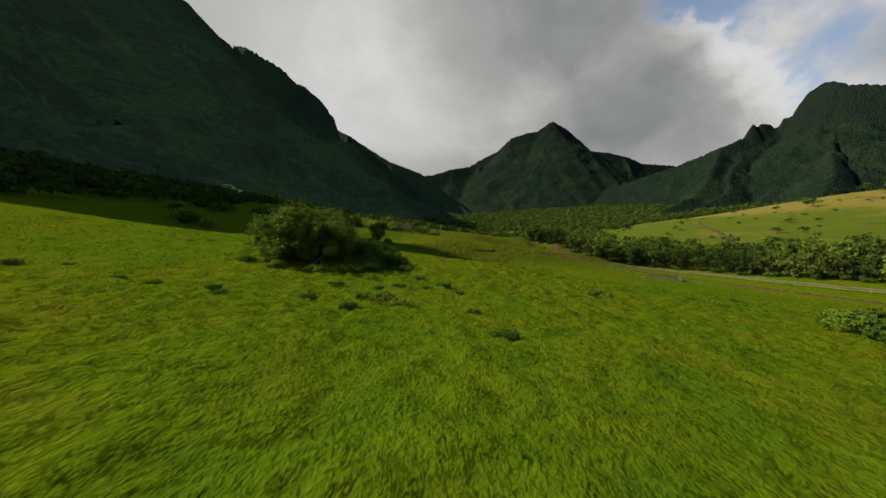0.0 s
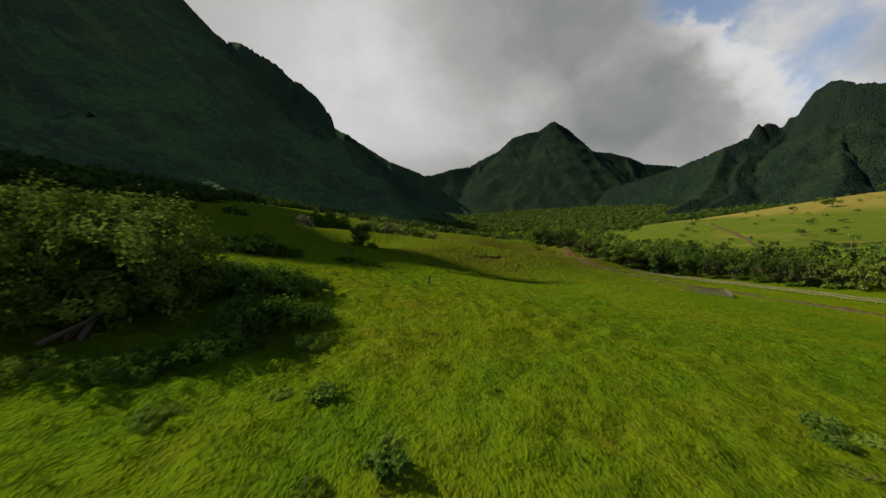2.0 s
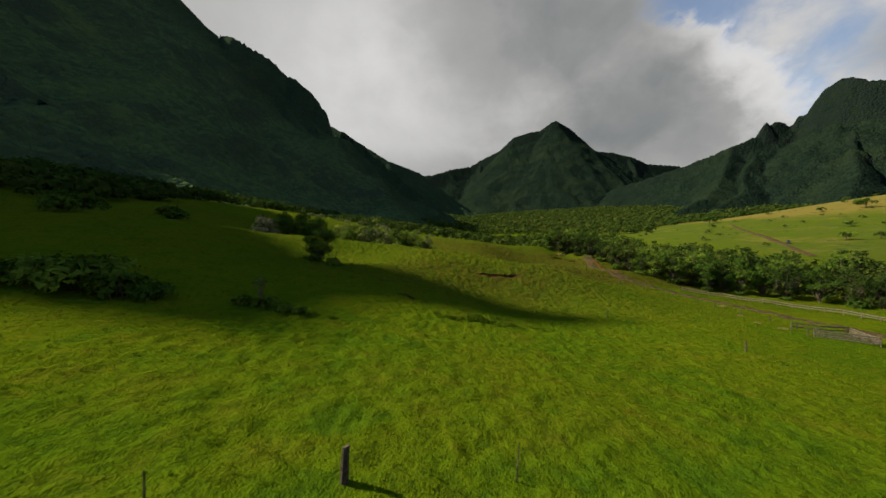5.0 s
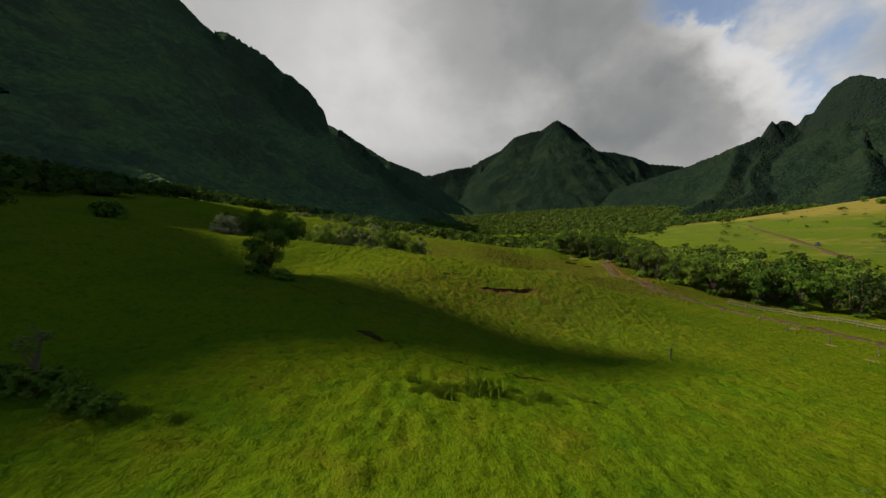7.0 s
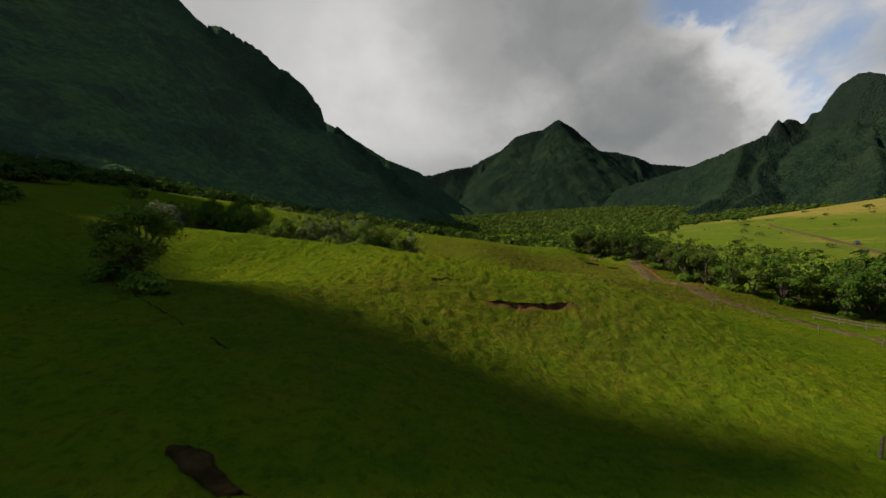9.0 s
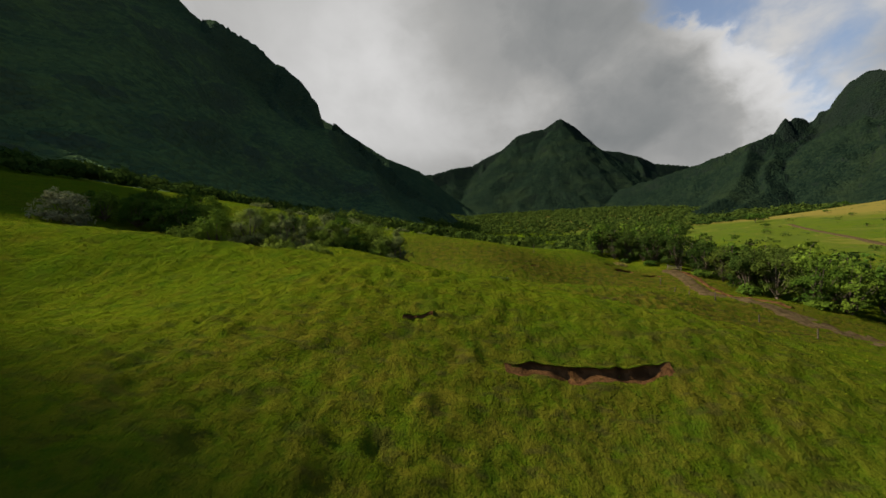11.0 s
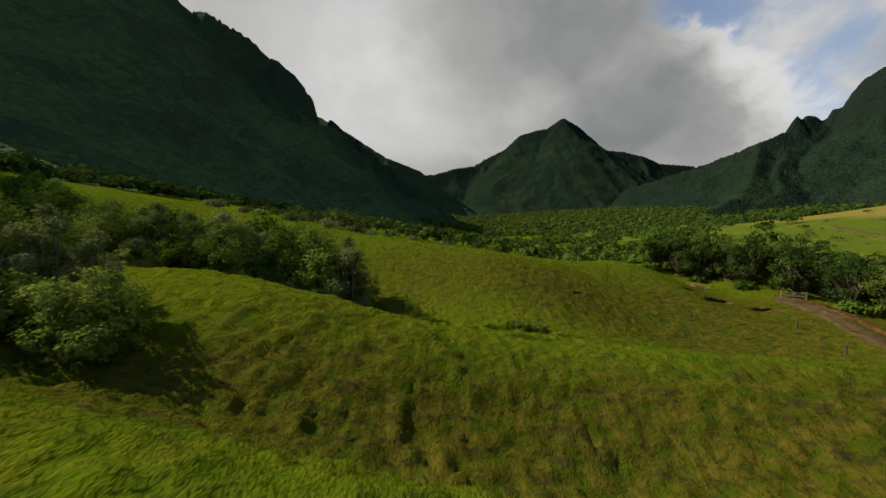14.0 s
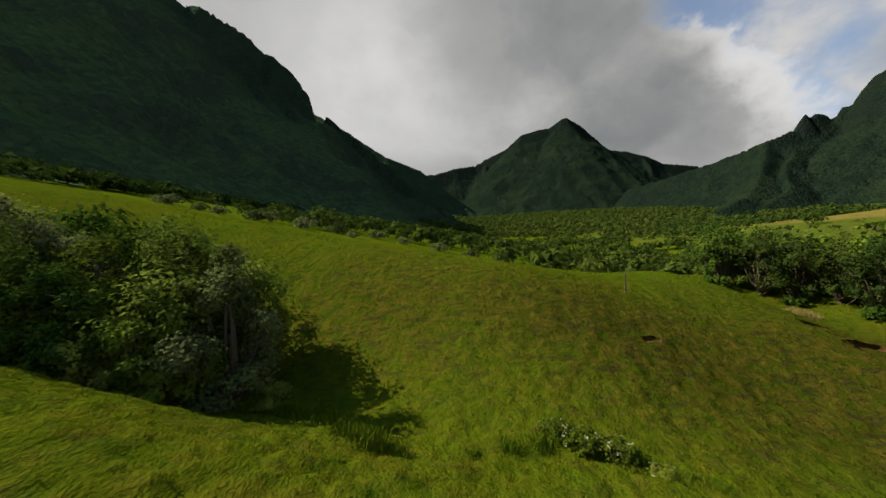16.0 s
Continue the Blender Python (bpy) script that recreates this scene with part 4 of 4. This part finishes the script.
# far woods: thousands of crowns too small to tell apart
def far_woods(name, seed, spots, mat, label, cards=60, leaf=0.8):
    rng = np.random.default_rng(seed)
    spots = np.array(spots)
    n = len(spots)
    d = rng.normal(0, 1, (n, cards, 3))
    d[..., 2] = abs(d[..., 2]) - 0.15
    d /= np.linalg.norm(d, axis=2)[..., None]
    r = spots[:, 3][:, None, None]
    lob = 1 + 0.25 * np.sin(3 * np.arctan2(d[..., 1], d[..., 0]) + spots[:, :1])[..., None]
    c = spots[:, None, :3] + d * r * rng.uniform(0.7, 1.1, (n, cards, 1)) * lob * np.array([1, 1, 0.7]) + np.array([0, 0, 1]) * r * 0.55
    a = rng.normal(0, 1, (n, cards, 3)) * 0.7
    a -= d * (a * d).sum(2)[..., None] * 0.7
    a /= np.linalg.norm(a, axis=2)[..., None]
    b = np.cross(a, d + rng.normal(0, 0.15, (n, cards, 3)))
    b /= np.linalg.norm(b, axis=2)[..., None]
    s = leaf * (r / 3.5) * rng.uniform(0.7, 1.4, (n, cards, 1))
    co = np.stack([c - a * s, c + a * s * 0.6 + b * s * 0.9, c + a * s * 0.6 - b * s * 0.9], 2).reshape(-1, 3)
    ob = new(name, raw_mesh(name, co, np.arange(n * cards * 3).reshape(-1, 3)))
    ob.data.materials.append(mat)
    return tagged(ob, label, "woods", kind="stuff")


rv = np.random.default_rng(77)


def sown(n, x0, x1, y0, y1, size, keep):
    x, y = rv.uniform(x0, x1, n), rv.uniform(y0, y1, n)
    z = land(x, y)
    k = keep(x, y)
    return np.column_stack([x, y, z, size[0] + (size[1] - size[0]) * rv.random(n) ** 2])[k]


def valley(x, y):
    hill = (x > 82 + (y - 190) * 0.75) & (y < 430 + (x - 150) * 0.12)
    meadow = fbm(x / 70, y / 26, 3, 3) > 0.53
    thin = fbm(x / 14, y / 10, 2, 31) > 0.62
    return ~hill & ~((meadow | thin) & (y < 520)) & (y > 192 - np.clip(x, -80, 60) * 0.25) & (x > -75 + (y - 200) * 0.1)


far_woods("valley_woods", 5, sown(5600, -80, 330, 185, 560, (1.2, 5.0), valley), LEAF_VALLEY, "scrubby woods of dark green trees over the valley floor", 64, 0.62)
far_woods("rim_woods", 9, sown(420, 40, 128, 182, 262, (2.2, 3.6), lambda x, y: (x > 46 + (y - 182) * 0.1)), LEAF_VALLEY, "dense woods behind the grassy knoll", 110, 0.55)
rim_y, rim_x = [p[1] for p in rim[::-1]], [p[0] for p in rim[::-1]]
far_woods("wood_canopy", 10, sown(1500, 60, 190, 25, 215, (2.4, 4.2), lambda x, y: (x > np.interp(y, rim_y, rim_x) + 30) & (x < np.interp(y, rim_y, rim_x) + 62)), LEAF_VALLEY, "dense dark canopy of the wood beside the track", 90, 0.6)
far_woods("upper_woods", 6, sown(5200, -30, 700, 520, 1150, (3.0, 6.5), lambda x, y: x < 700), LEAF_WOOD, "distant dark woods at the valley head", 30, 1.0)


def foot_line(x, y):
    return (y > 380 + (x - 250) * 0.2) & (fbm(x / 60, y / 60, 3, 8) > 0.42)


far_woods("hill_foot_woods", 7, sown(1100, 230, 760, 330, 640, (2.8, 5.0), foot_line), LEAF_WOOD, "band of trees between the grassy hill and the ridge", 40, 0.9)
far_woods("slope_scrub", 8, sown(1700, -175, -78, 40, 420, (1.5, 4.2), lambda x, y: x < -82 - abs(y - 120) * 0.05), LEAF_WOOD, "dark scrub along the foot of the shaded mountain", 60, 0.8)

# scattered trees on the far hill
hill_tree = make_tree("hill_tree", 71, 8.0, 6.5, LEAF_DARK, 110, 700, 0.60, 8, 0.35, "umbrella-shaped dark tree on the far grassy hill", group="hill trees")
put(hill_tree, 318.0, 287.0)
for x, y, s in ((238.0, 333.0, 0.9), (246.0, 335.0, 0.6), (420.0, 330.0, 1.0), (436.0, 322.0, 1.0), (452.0, 330.0, 1.1), (300.0, 300.0, 0.5), (283.0, 372.0, 0.5), (205.0, 205.0, 0.6), (216.0, 200.0, 0.5), (300.0, 390.0, 0.5), (325.0, 395.0, 0.5), (360.0, 380.0, 0.6), (250.0, 240.0, 0.5), (262.0, 232.0, 0.4), (390.0, 280.0, 0.8), (344.0, 322.0, 0.35), (350.0, 318.0, 0.3), (372.0, 345.0, 0.4), (270.0, 300.0, 0.3), (288.0, 330.0, 0.35), (330.0, 352.0, 0.35), (400.0, 366.0, 0.45), (410.0, 352.0, 0.35), (232.0, 262.0, 0.3), (214.0, 300.0, 0.4), (196.0, 280.0, 0.35), (356.0, 270.0, 0.3), (302.0, 258.0, 0.3), (455.0, 372.0, 0.5), (470.0, 360.0, 0.4)):
    put_copy(hill_tree, x, y, rs.uniform(0, 360), s)

def on_hill(x, y):
    return (x > 95 + (y - 190) * 0.75) & (fbm(x / 28, y / 28, 3, 12) > 0.52)


far_woods("hill_scrub", 11, sown(420, 140, 540, 190, 420, (0.5, 2.0), on_hill), LEAF_WOOD, "low dark scrub scattered over the far grassy hill", 40, 0.9)

palm = new("palm")
co, faces = [], []
limb(co, faces, (0, 0, -0.3), (0.4, 0.2, 6.2), 0.28, 0.18, 8, (0.2, 0, 0), 7)
part("trunk", raw_mesh("trunk", np.array(co), np.array(faces), True), BARK, palm, "slender ringed palm trunk")
for i in range(16):
    q, up = i * 2.4, 0.2 + 0.75 * ((i * 7) % 16) / 16
    fr_co, fr_f = [], []
    for j in range(9):
        t = j / 8
        reach, h = 2.9 * t, 6.2 + up * 2.0 * t - 2.4 * t * t
        mid = np.array([0.4 + math.cos(q) * reach, 0.2 + math.sin(q) * reach, h])
        side = np.array([-math.sin(q), math.cos(q), -0.35]) * 0.55 * math.sin(math.pi * min(1, t * 0.9 + 0.1))
        fr_co += [mid - side * np.array([1, 1, -1]), mid, mid + side]
        if j:
            o = (j - 1) * 3
            fr_f += [(o, o + 1, o + 4, o + 3), (o + 1, o + 2, o + 5, o + 4)]
    part("frond", raw_mesh("frond", np.array(fr_co), np.array(fr_f)), LEAF_DARK, palm)
put(tagged(palm, "small palm with drooping fronds below the far hill", "palm"), 167.0, 150.0)


# ---- track, fences, gate, scars ----
def ribbon(name, line, width, mat, label, category, lift=0.06, ragged=0.25, step=0.7, taper=False, broken=0.0):
    """A strip of bare ground laid along a line."""
    pts = []
    for (x0, y0), (x1, y1) in zip(line[:-1], line[1:]):
        n = max(1, round(math.hypot(x1 - x0, y1 - y0) / step))
        pts += [(x0 + (x1 - x0) * i / n, y0 + (y1 - y0) * i / n) for i in range(n)]
    p = np.array(pts + [line[-1]], float)
    for _ in range(12):
        p[1:-1] = (p[:-2] + p[1:-1] * 2 + p[2:]) / 4
    d = np.gradient(p, axis=0)
    d /= np.linalg.norm(d, axis=1)[:, None]
    side = np.column_stack([d[:, 1], -d[:, 0]])
    s = np.arange(len(p)) * 0.31
    wide = width / 2 * (np.sqrt(np.sin(np.pi * np.linspace(0.02, 0.98, len(p)))) if taper else np.ones(len(p))) * (0.75 + 0.5 * value(s * 1.7, s * 0, 23))
    cols = []
    for k, u in enumerate(np.linspace(-1, 1, 7)):
        edge = wide * u + (ragged * (value(s, s * 0 + k, 71) - 0.5) * 2 if abs(u) == 1 else 0)
        q = p + side * edge[:, None]
        z = surface(q[:, 0], q[:, 1]) + (lift if abs(u) < 1 else -0.08) - broken * value(s * 0.9, s * 0 + 3, 29)
        cols.append(np.column_stack([q, z]))
    co = np.stack(cols, 1).reshape(-1, 3)
    n = len(p)
    i = (np.arange(n - 1)[:, None] * 7 + np.arange(6)[None, :]).reshape(-1)
    ob = new(name, raw_mesh(name, co, np.stack([i, i + 1, i + 8, i + 7], -1), True))
    ob.data.materials.append(mat)
    return tagged(ob, label, category, kind="structure")


ribbon("track", [(49, 146), (47.2, 139), (45.6, 133), (44.6, 127), (45.4, 121.5), (49.0, 117), (53.6, 113.2), (57.6, 108.4), (60.5, 102), (62.5, 94), (64, 85), (66, 72), (68, 52), (70, 20)], 3.2, TRACK, "brown trodden dirt track between the pasture and the wood", "track", 0.09, 0.5)
ribbon("hill_track", [(152, 172), (166, 192), (178, 209), (196, 237), (214, 275), (230, 300)], 3.2, TRACK, "pale dirt track winding over the far hill", "track", 0.25, 0.8, 3.0)
ribbon("bank_soil", [(50.0, 144), (48.9, 138), (47.6, 132), (46.9, 127), (48.4, 122.5)], 1.3, SOIL, "strip of bare red-brown soil along the track", "soil", 0.12, 0.5)
ribbon("cattle_path", [(-21, 89.8), (-16, 87.4), (-11.5, 85), (-5.6, 81.9)], 0.09, DARK_SOIL, "narrow dark trodden path across the slope", "path", 0.07, 0.06, 0.3, False, 0.10)
ribbon("cattle_path", [(-1.2, 74.8), (0.9, 74.0), (2.8, 73.8), (4.5, 73.4), (8.1, 73.1), (10.7, 73.4)], 0.2, DARK_SOIL, "dark trodden path below the bare soil", "path", 0.07, 0.08, 0.3, True, 0.09)
ribbon("bare_patch", [(-3.0, 75.6), (-1.8, 75.0), (-0.5, 74.5)], 0.95, DARK_SOIL, "patch of bare dark soil in the grass", "soil", 0.08, 0.35, 0.15, True)

def vehicle(x, y, turn):
    """A small open utility vehicle parked on the far track."""
    root = new("utility_vehicle")
    paint, n = material("dark blue paint")
    finish(n, (0.02, 0.025, 0.04, 1.0), 0.4, spec=0.5)
    rubber, n = material("black rubber")
    finish(n, (0.012, 0.012, 0.012, 1.0), 0.9)

    def box(name, sx, sy, z0, z1, cx, taper, mat):
        bm = bmesh.new()
        bmesh.ops.create_cube(bm, size=1.0)
        for v in bm.verts:
            up = v.co.z > 0
            v.co = Vector((cx + v.co.x * sx * (taper if up else 1), v.co.y * sy * (0.92 if up else 1), z1 if up else z0))
        bmesh.ops.bevel(bm, geom=bm.edges[:], offset=0.05, segments=2, affect="EDGES")
        me = bpy.data.meshes.new(name)
        bm.to_mesh(me)
        bm.free()
        part(name, me, mat, root)

    box("body", 2.4, 1.25, 0.35, 0.85, 0.0, 0.96, paint)
    box("cab", 1.25, 1.15, 0.84, 1.50, -0.1, 0.8, paint)
    box("roof", 1.2, 1.15, 1.49, 1.56, -0.1, 0.95, rubber)
    wheel = bpy.data.meshes.new("wheel")
    bm = bmesh.new()
    bmesh.ops.create_cone(bm, cap_ends=True, segments=18, radius1=0.3, radius2=0.3, depth=0.22, matrix=Matrix.Rotation(radians(90), 4, "X"))
    bmesh.ops.bevel(bm, geom=[e for e in bm.edges if len(e.link_faces) == 2 and e.calc_face_angle(0) > 1.0], offset=0.04, segments=2, affect="EDGES")
    bm.to_mesh(wheel)
    bm.free()
    wheel.materials.append(rubber)
    for sx in (-0.8, 0.8):
        for sy in (-0.55, 0.55):
            w = new("wheel", wheel)
            w.parent = root
            w.matrix_basis = pose(sx, sy, 0.3)
    tagged(root, "small dark utility vehicle parked on the hill track", "vehicle")
    root.matrix_basis = pose(x, y, land_at(x, y) + 0.22, 0, 0, turn)


vehicle(181.0, 210.0, 60)

WOOD = soil_material("weathered grey wood", (0.065, 0.052, 0.038), (0.145, 0.12, 0.09), 5.0)
DARKWOOD = soil_material("dark post wood", (0.035, 0.028, 0.02), (0.10, 0.08, 0.055), 7.0)


def post_mesh(height, radius, seed, sides=7):
    """A split post, uneven and slanted at the top."""
    r = random.Random(seed)
    co, faces = [], []
    for k, z in enumerate((-0.4, 0.05, height * 0.5, height)):
        for j in range(sides):
            q = 2 * math.pi * j / sides
            w = radius * (1.0 - 0.06 * k) * (0.85 + 0.3 * r.random())
            co.append((math.cos(q) * w, math.sin(q) * w, z + (0.05 * math.cos(q + seed) if k == 3 else 0)))
    for k in range(3):
        for j in range(sides):
            faces.append((k * sides + j, k * sides + (j + 1) % sides, (k + 1) * sides + (j + 1) % sides, (k + 1) * sides + j))
    bm = bmesh.new()
    vs = [bm.verts.new(c) for c in co]
    for f in faces:
        bm.faces.new([vs[i] for i in f])
    bm.faces.new(vs[-sides:])
    me = bpy.data.meshes.new("post")
    bm.to_mesh(me)
    bm.free()
    return me


posts = [post_mesh(1.05, 0.08, k) for k in range(3)]
for k, (x, y) in enumerate(((50.2, 80.6), (53.6, 85.2), (54.2, 89.8), (53.3, 94.1), (53.0, 99.1), (53.6, 104.0), (52.0, 109.0), (48.0, 112.8), (43.8, 115.6), (40.6, 118.6), (39.2, 123.0), (39.6, 128.0), (41.0, 133.0), (42.0, 138.0), (24.5, 81.9), (30.6, 68.0))):
    ob = new("fence_post", posts[k % 3])
    if not ob.data.materials:
        ob.data.materials.append(DARKWOOD)
    ob.matrix_basis = pose(x, y, land_at(x, y), rs.uniform(-4, 4), rs.uniform(-4, 4), rs.uniform(0, 360))
    tagged(ob, "weathered dark wooden fence post in the grass", "fence post", "wire fence posts")
stump_me = post_mesh(0.95, 0.13, 7)
stump_me.materials.append(DARKWOOD)
stump = new("stump_post", stump_me)
stump.matrix_basis = pose(-0.3, 45.4, land_at(-0.3, 45.4), 2, 4, 0)
tagged(stump, "short thick dark post standing alone in the pasture", "post")
stake_me = post_mesh(1.1, 0.025, 8)
stake_me.materials.append(DARKWOOD)
for x, y in ((-3.3, 43.0), (4.4, 46.5), (-1.2, 81.0)):
    ob = new("stake", stake_me)
    ob.matrix_basis = pose(x, y, land_at(x, y), 3, 3, 0)
    tagged(ob, "thin dark stake in the pasture grass", "stake", "thin stakes")
pole_me = post_mesh(1.7, 0.07, 9)
pole_me.materials.append(DARKWOOD)
for x, y in ((23.0, 147.7), (21.0, 200.0), (84.0, 70.5)):
    ob = new("pole", pole_me)
    ob.matrix_basis = pose(x, y, land_at(x, y), 0, 0, 0)
    tagged(ob, "tall pale wooden pole on the grassy ridge", "pole", "poles")


def plank(a, b, w, t):
    """A rail from a to b, its ends a little narrower."""
    a, b = Vector(a), Vector(b)
    d = (b - a).normalized()
    side = d.cross(Vector((0, 0, 1))).normalized() * t / 2
    up = side.cross(d).normalized() * w / 2
    bm = bmesh.new()
    rings = []
    for p, s in ((a, 0.8), (a + d * 0.1, 1.0), ((a + b) / 2 - Vector((0, 0, 0.015)), 1.0), (b - d * 0.1, 1.0), (b, 0.8)):
        rings.append([bm.verts.new(p + side * i * s + up * j * s) for i, j in ((-1, -1), (1, -1), (1, 1), (-1, 1))])
    for r0, r1 in zip(rings[:-1], rings[1:]):
        for j in range(4):
            bm.faces.new((r0[j], r0[(j + 1) % 4], r1[(j + 1) % 4], r1[j]))
    bm.faces.new(rings[0][::-1])
    bm.faces.new(rings[-1])
    me = bpy.data.meshes.new("rail")
    bm.to_mesh(me)
    bm.free()
    return me


def rail_fence(name, line, spacing, heights, label):
    pts = []
    for (x0, y0), (x1, y1) in zip(line[:-1], line[1:]):
        n = max(1, round(math.hypot(x1 - x0, y1 - y0) / spacing))
        pts += [(x0 + (x1 - x0) * i / n, y0 + (y1 - y0) * i / n) for i in range(n)]
    pts.append(line[-1])
    root = new(name)
    root.matrix_basis = pose(*pts[0], land_at(*pts[0]))
    inv = root.matrix_basis.inverted()
    top = max(heights) + 0.12
    shared = post_mesh(top, 0.075, 5)
    shared.materials.append(WOOD)
    for x, y in pts:
        ob = new("post", shared)
        ob.parent = root
        ob.matrix_basis = inv @ pose(x, y, land_at(x, y), rs.uniform(-2, 2), rs.uniform(-2, 2), rs.uniform(0, 360))
    for (x0, y0), (x1, y1) in zip(pts[:-1], pts[1:]):
        for h in heights:
            a, b = inv @ Vector((x0, y0, land_at(x0, y0) + h + rs.uniform(-0.03, 0.03))), inv @ Vector((x1, y1, land_at(x1, y1) + h + rs.uniform(-0.03, 0.03)))
            part("rail", plank(a, b, 0.16, 0.05), WOOD, root)
    return tagged(root, label, "fence")


rail_fence("rail_fence", [(58.5, 115.5), (65, 111.5), (70.5, 105), (74.5, 97), (77, 86), (79, 72), (81, 55), (83, 35)], 2.4, (0.48, 0.88), "weathered pale wooden rail fence along the track")
rail_fence("cattle_pen", [(50.6, 80.2), (53.2, 78.8), (55.6, 77.4), (57.6, 80.6), (59.2, 83.4)], 2.6, (0.25, 0.5, 0.75, 1.0), "weathered grey wooden cattle pen panels in the grass")
rail_fence("low_rail_fence", [(52.0, 84.4), (55.0, 83.6), (58.6, 83.2)], 2.6, (0.5, 1.0), "low grey wooden rail fence behind the cattle pen")
rail_fence("stile", [(48.6, 146.2), (50.4, 145.0)], 1.8, (0.45, 0.85), "short wooden barrier by the red bank")


def scar(line, height, reach, label):
    """A slip in the turf: a dark undercut soil face below a grassy lip."""
    p = []
    for (x0, y0), (x1, y1) in zip(line[:-1], line[1:]):
        n = max(2, round(math.hypot(x1 - x0, y1 - y0) / 0.2))
        p += [(x0 + (x1 - x0) * i / n, y0 + (y1 - y0) * i / n) for i in range(n)]
    p = np.array(p + [line[-1]])
    n = len(p)
    wob = value(np.arange(n) * 0.45, np.arange(n) * 0.0, int(abs(p[0, 0]) * 7)) - 0.5
    env = np.clip(np.sin(np.pi * np.linspace(0, 1, n)) * 2.4, 0, 1)
    shift = wob * 0.22
    top = surface(p[:, 0], p[:, 1] + 0.5)

    def row(dy, dz):
        return np.column_stack([p[:, 0], p[:, 1] + dy + shift * 0.5, surface(p[:, 0], p[:, 1] + dy) + dz])

    def edge_row(dy, dz):
        return np.column_stack([p[:, 0], p[:, 1] + dy * env + shift, top - 0.1 + dz * env])

    root = new("turf_slip")
    o = np.array([p[n // 2, 0], p[n // 2, 1], top[n // 2]])
    root.matrix_basis = pose(*o)
    face_rows = [row(-reach * 1.3, -0.03), row(-reach * 0.8, 0.05), row(-reach * 0.35, 0.05), edge_row(-0.06, -height * 0.95), edge_row(0.08, -height * 0.5), edge_row(0.02, -0.02)]
    lip_rows = [edge_row(0.06, -0.04), edge_row(-0.06, -0.05), edge_row(-0.07, -0.01), edge_row(0.05, 0.015), row(0.3, 0.0), row(0.5, -0.06)]
    for nm, rows, mat in (("soil_face", face_rows, SOIL), ("turf_lip", lip_rows, GRASS)):
        co = np.stack(rows, 1).reshape(-1, 3) - o
        m = len(rows)
        i = (np.arange(n - 1)[:, None] * m + np.arange(m - 1)[None, :]).reshape(-1)
        ob = part(nm, raw_mesh(nm, co, np.stack([i, i + 1, i + 1 + m, i + m], -1), True), mat, root)
        ob.data.attributes.new("dry", "FLOAT", "POINT").data.foreach_set("value", dryness(co[:, 0] + o[0], co[:, 1] + o[1]).astype(np.float32))
    return tagged(root, label, "turf slip", "turf slips")


for (line, height, reach), text in zip(SCARS, ("long dark undercut turf slip with red soil below it", "small dark turf slip on the third ridge",  "dark turf slip beside the wood", "dark turf slip with bare red soil", "undercut red soil bank above the track", "dark turf slip at the end of the low ridge", "shallow dark turf slip on the near ridge")):
    scar(line, height, reach, text)

# ---- grass ----
def sward(name, seed, count, x0, x1, y0, y1, blades, height, width, reach, keep, label):
    """Tufts of upright blades that fan out a little, with bare turf between them."""
    rng = np.random.default_rng(seed)
    x, y = rng.uniform(x0, x1, count), rng.uniform(y0, y1, count)
    k = keep(x, y, rng)
    x, y = x[k], y[k]
    n = len(x)
    z = surface(x, y) - 0.03
    q = rng.uniform(0, 2 * np.pi, (n, blades))
    big = 0.5 + 1.1 * rng.random((n, 1)) ** 2
    h = height * big * rng.uniform(0.55, 1.1, (n, blades))
    r0 = reach * 0.8 * np.sqrt(rng.random((n, blades))) * big
    out = r0 + reach * rng.uniform(0.05, 0.55, (n, blades)) * big
    turn = q + rng.uniform(-0.9, 0.9, (n, blades))
    cx, cy = np.cos(q), np.sin(q)
    bx, by = x[:, None] + cx * r0, y[:, None] + cy * r0
    wv = width * rng.uniform(0.7, 1.3, (n, blades))
    sx, sy = np.sin(turn) * wv, np.cos(turn) * wv
    Z = np.broadcast_to(z[:, None], h.shape)
    a = np.stack([bx - sx, by + sy, Z], -1)
    b = np.stack([bx + sx, by - sy, Z], -1)
    c = np.stack([x[:, None] + cx * out, y[:, None] + cy * out, Z + h], -1)
    co = np.stack([a, b, c], 2).reshape(-1, 3)
    ob = new(name, raw_mesh(name, co, np.arange(n * blades * 3).reshape(-1, 3)))
    ob.data.materials.append(BLADE)
    with_dryness(ob)
    return tagged(ob, label, "grass", kind="stuff")


def off_track(x, y):
    return ~((x > 41) & (x < 72) & (abs(x - (60 - np.clip(y - 100, 0, 40) * 0.45 + np.clip(100 - y, 0, 60) * 0.1)) < 2.2))


def patchy(x, y, rng):
    return (rng.random(len(x)) < 0.35 + 0.9 * fbm(x / 2.2, y / 2.2, 2, 44)) & off_track(x, y)


sward("near_grass", 1, 52000, -14, 26, 1.5, 152, 8, 0.10, 0.016, 0.13, patchy, "short tussocky green pasture grass")
sward("field_grass", 2, 40000, -42, 62, 0, 172, 6, 0.14, 0.030, 0.18, lambda x, y, r: patchy(x, y, r) & ((x < -14) | (x > 26) | (y > 152)), "tussocky green pasture grass farther off")

# the plan brought to metres
for ob in scene.objects:
    if ob.parent is None and ob.type in {"MESH", "EMPTY"}:
        ob.matrix_basis = Matrix.Scale(UNIT, 4) @ ob.matrix_basis
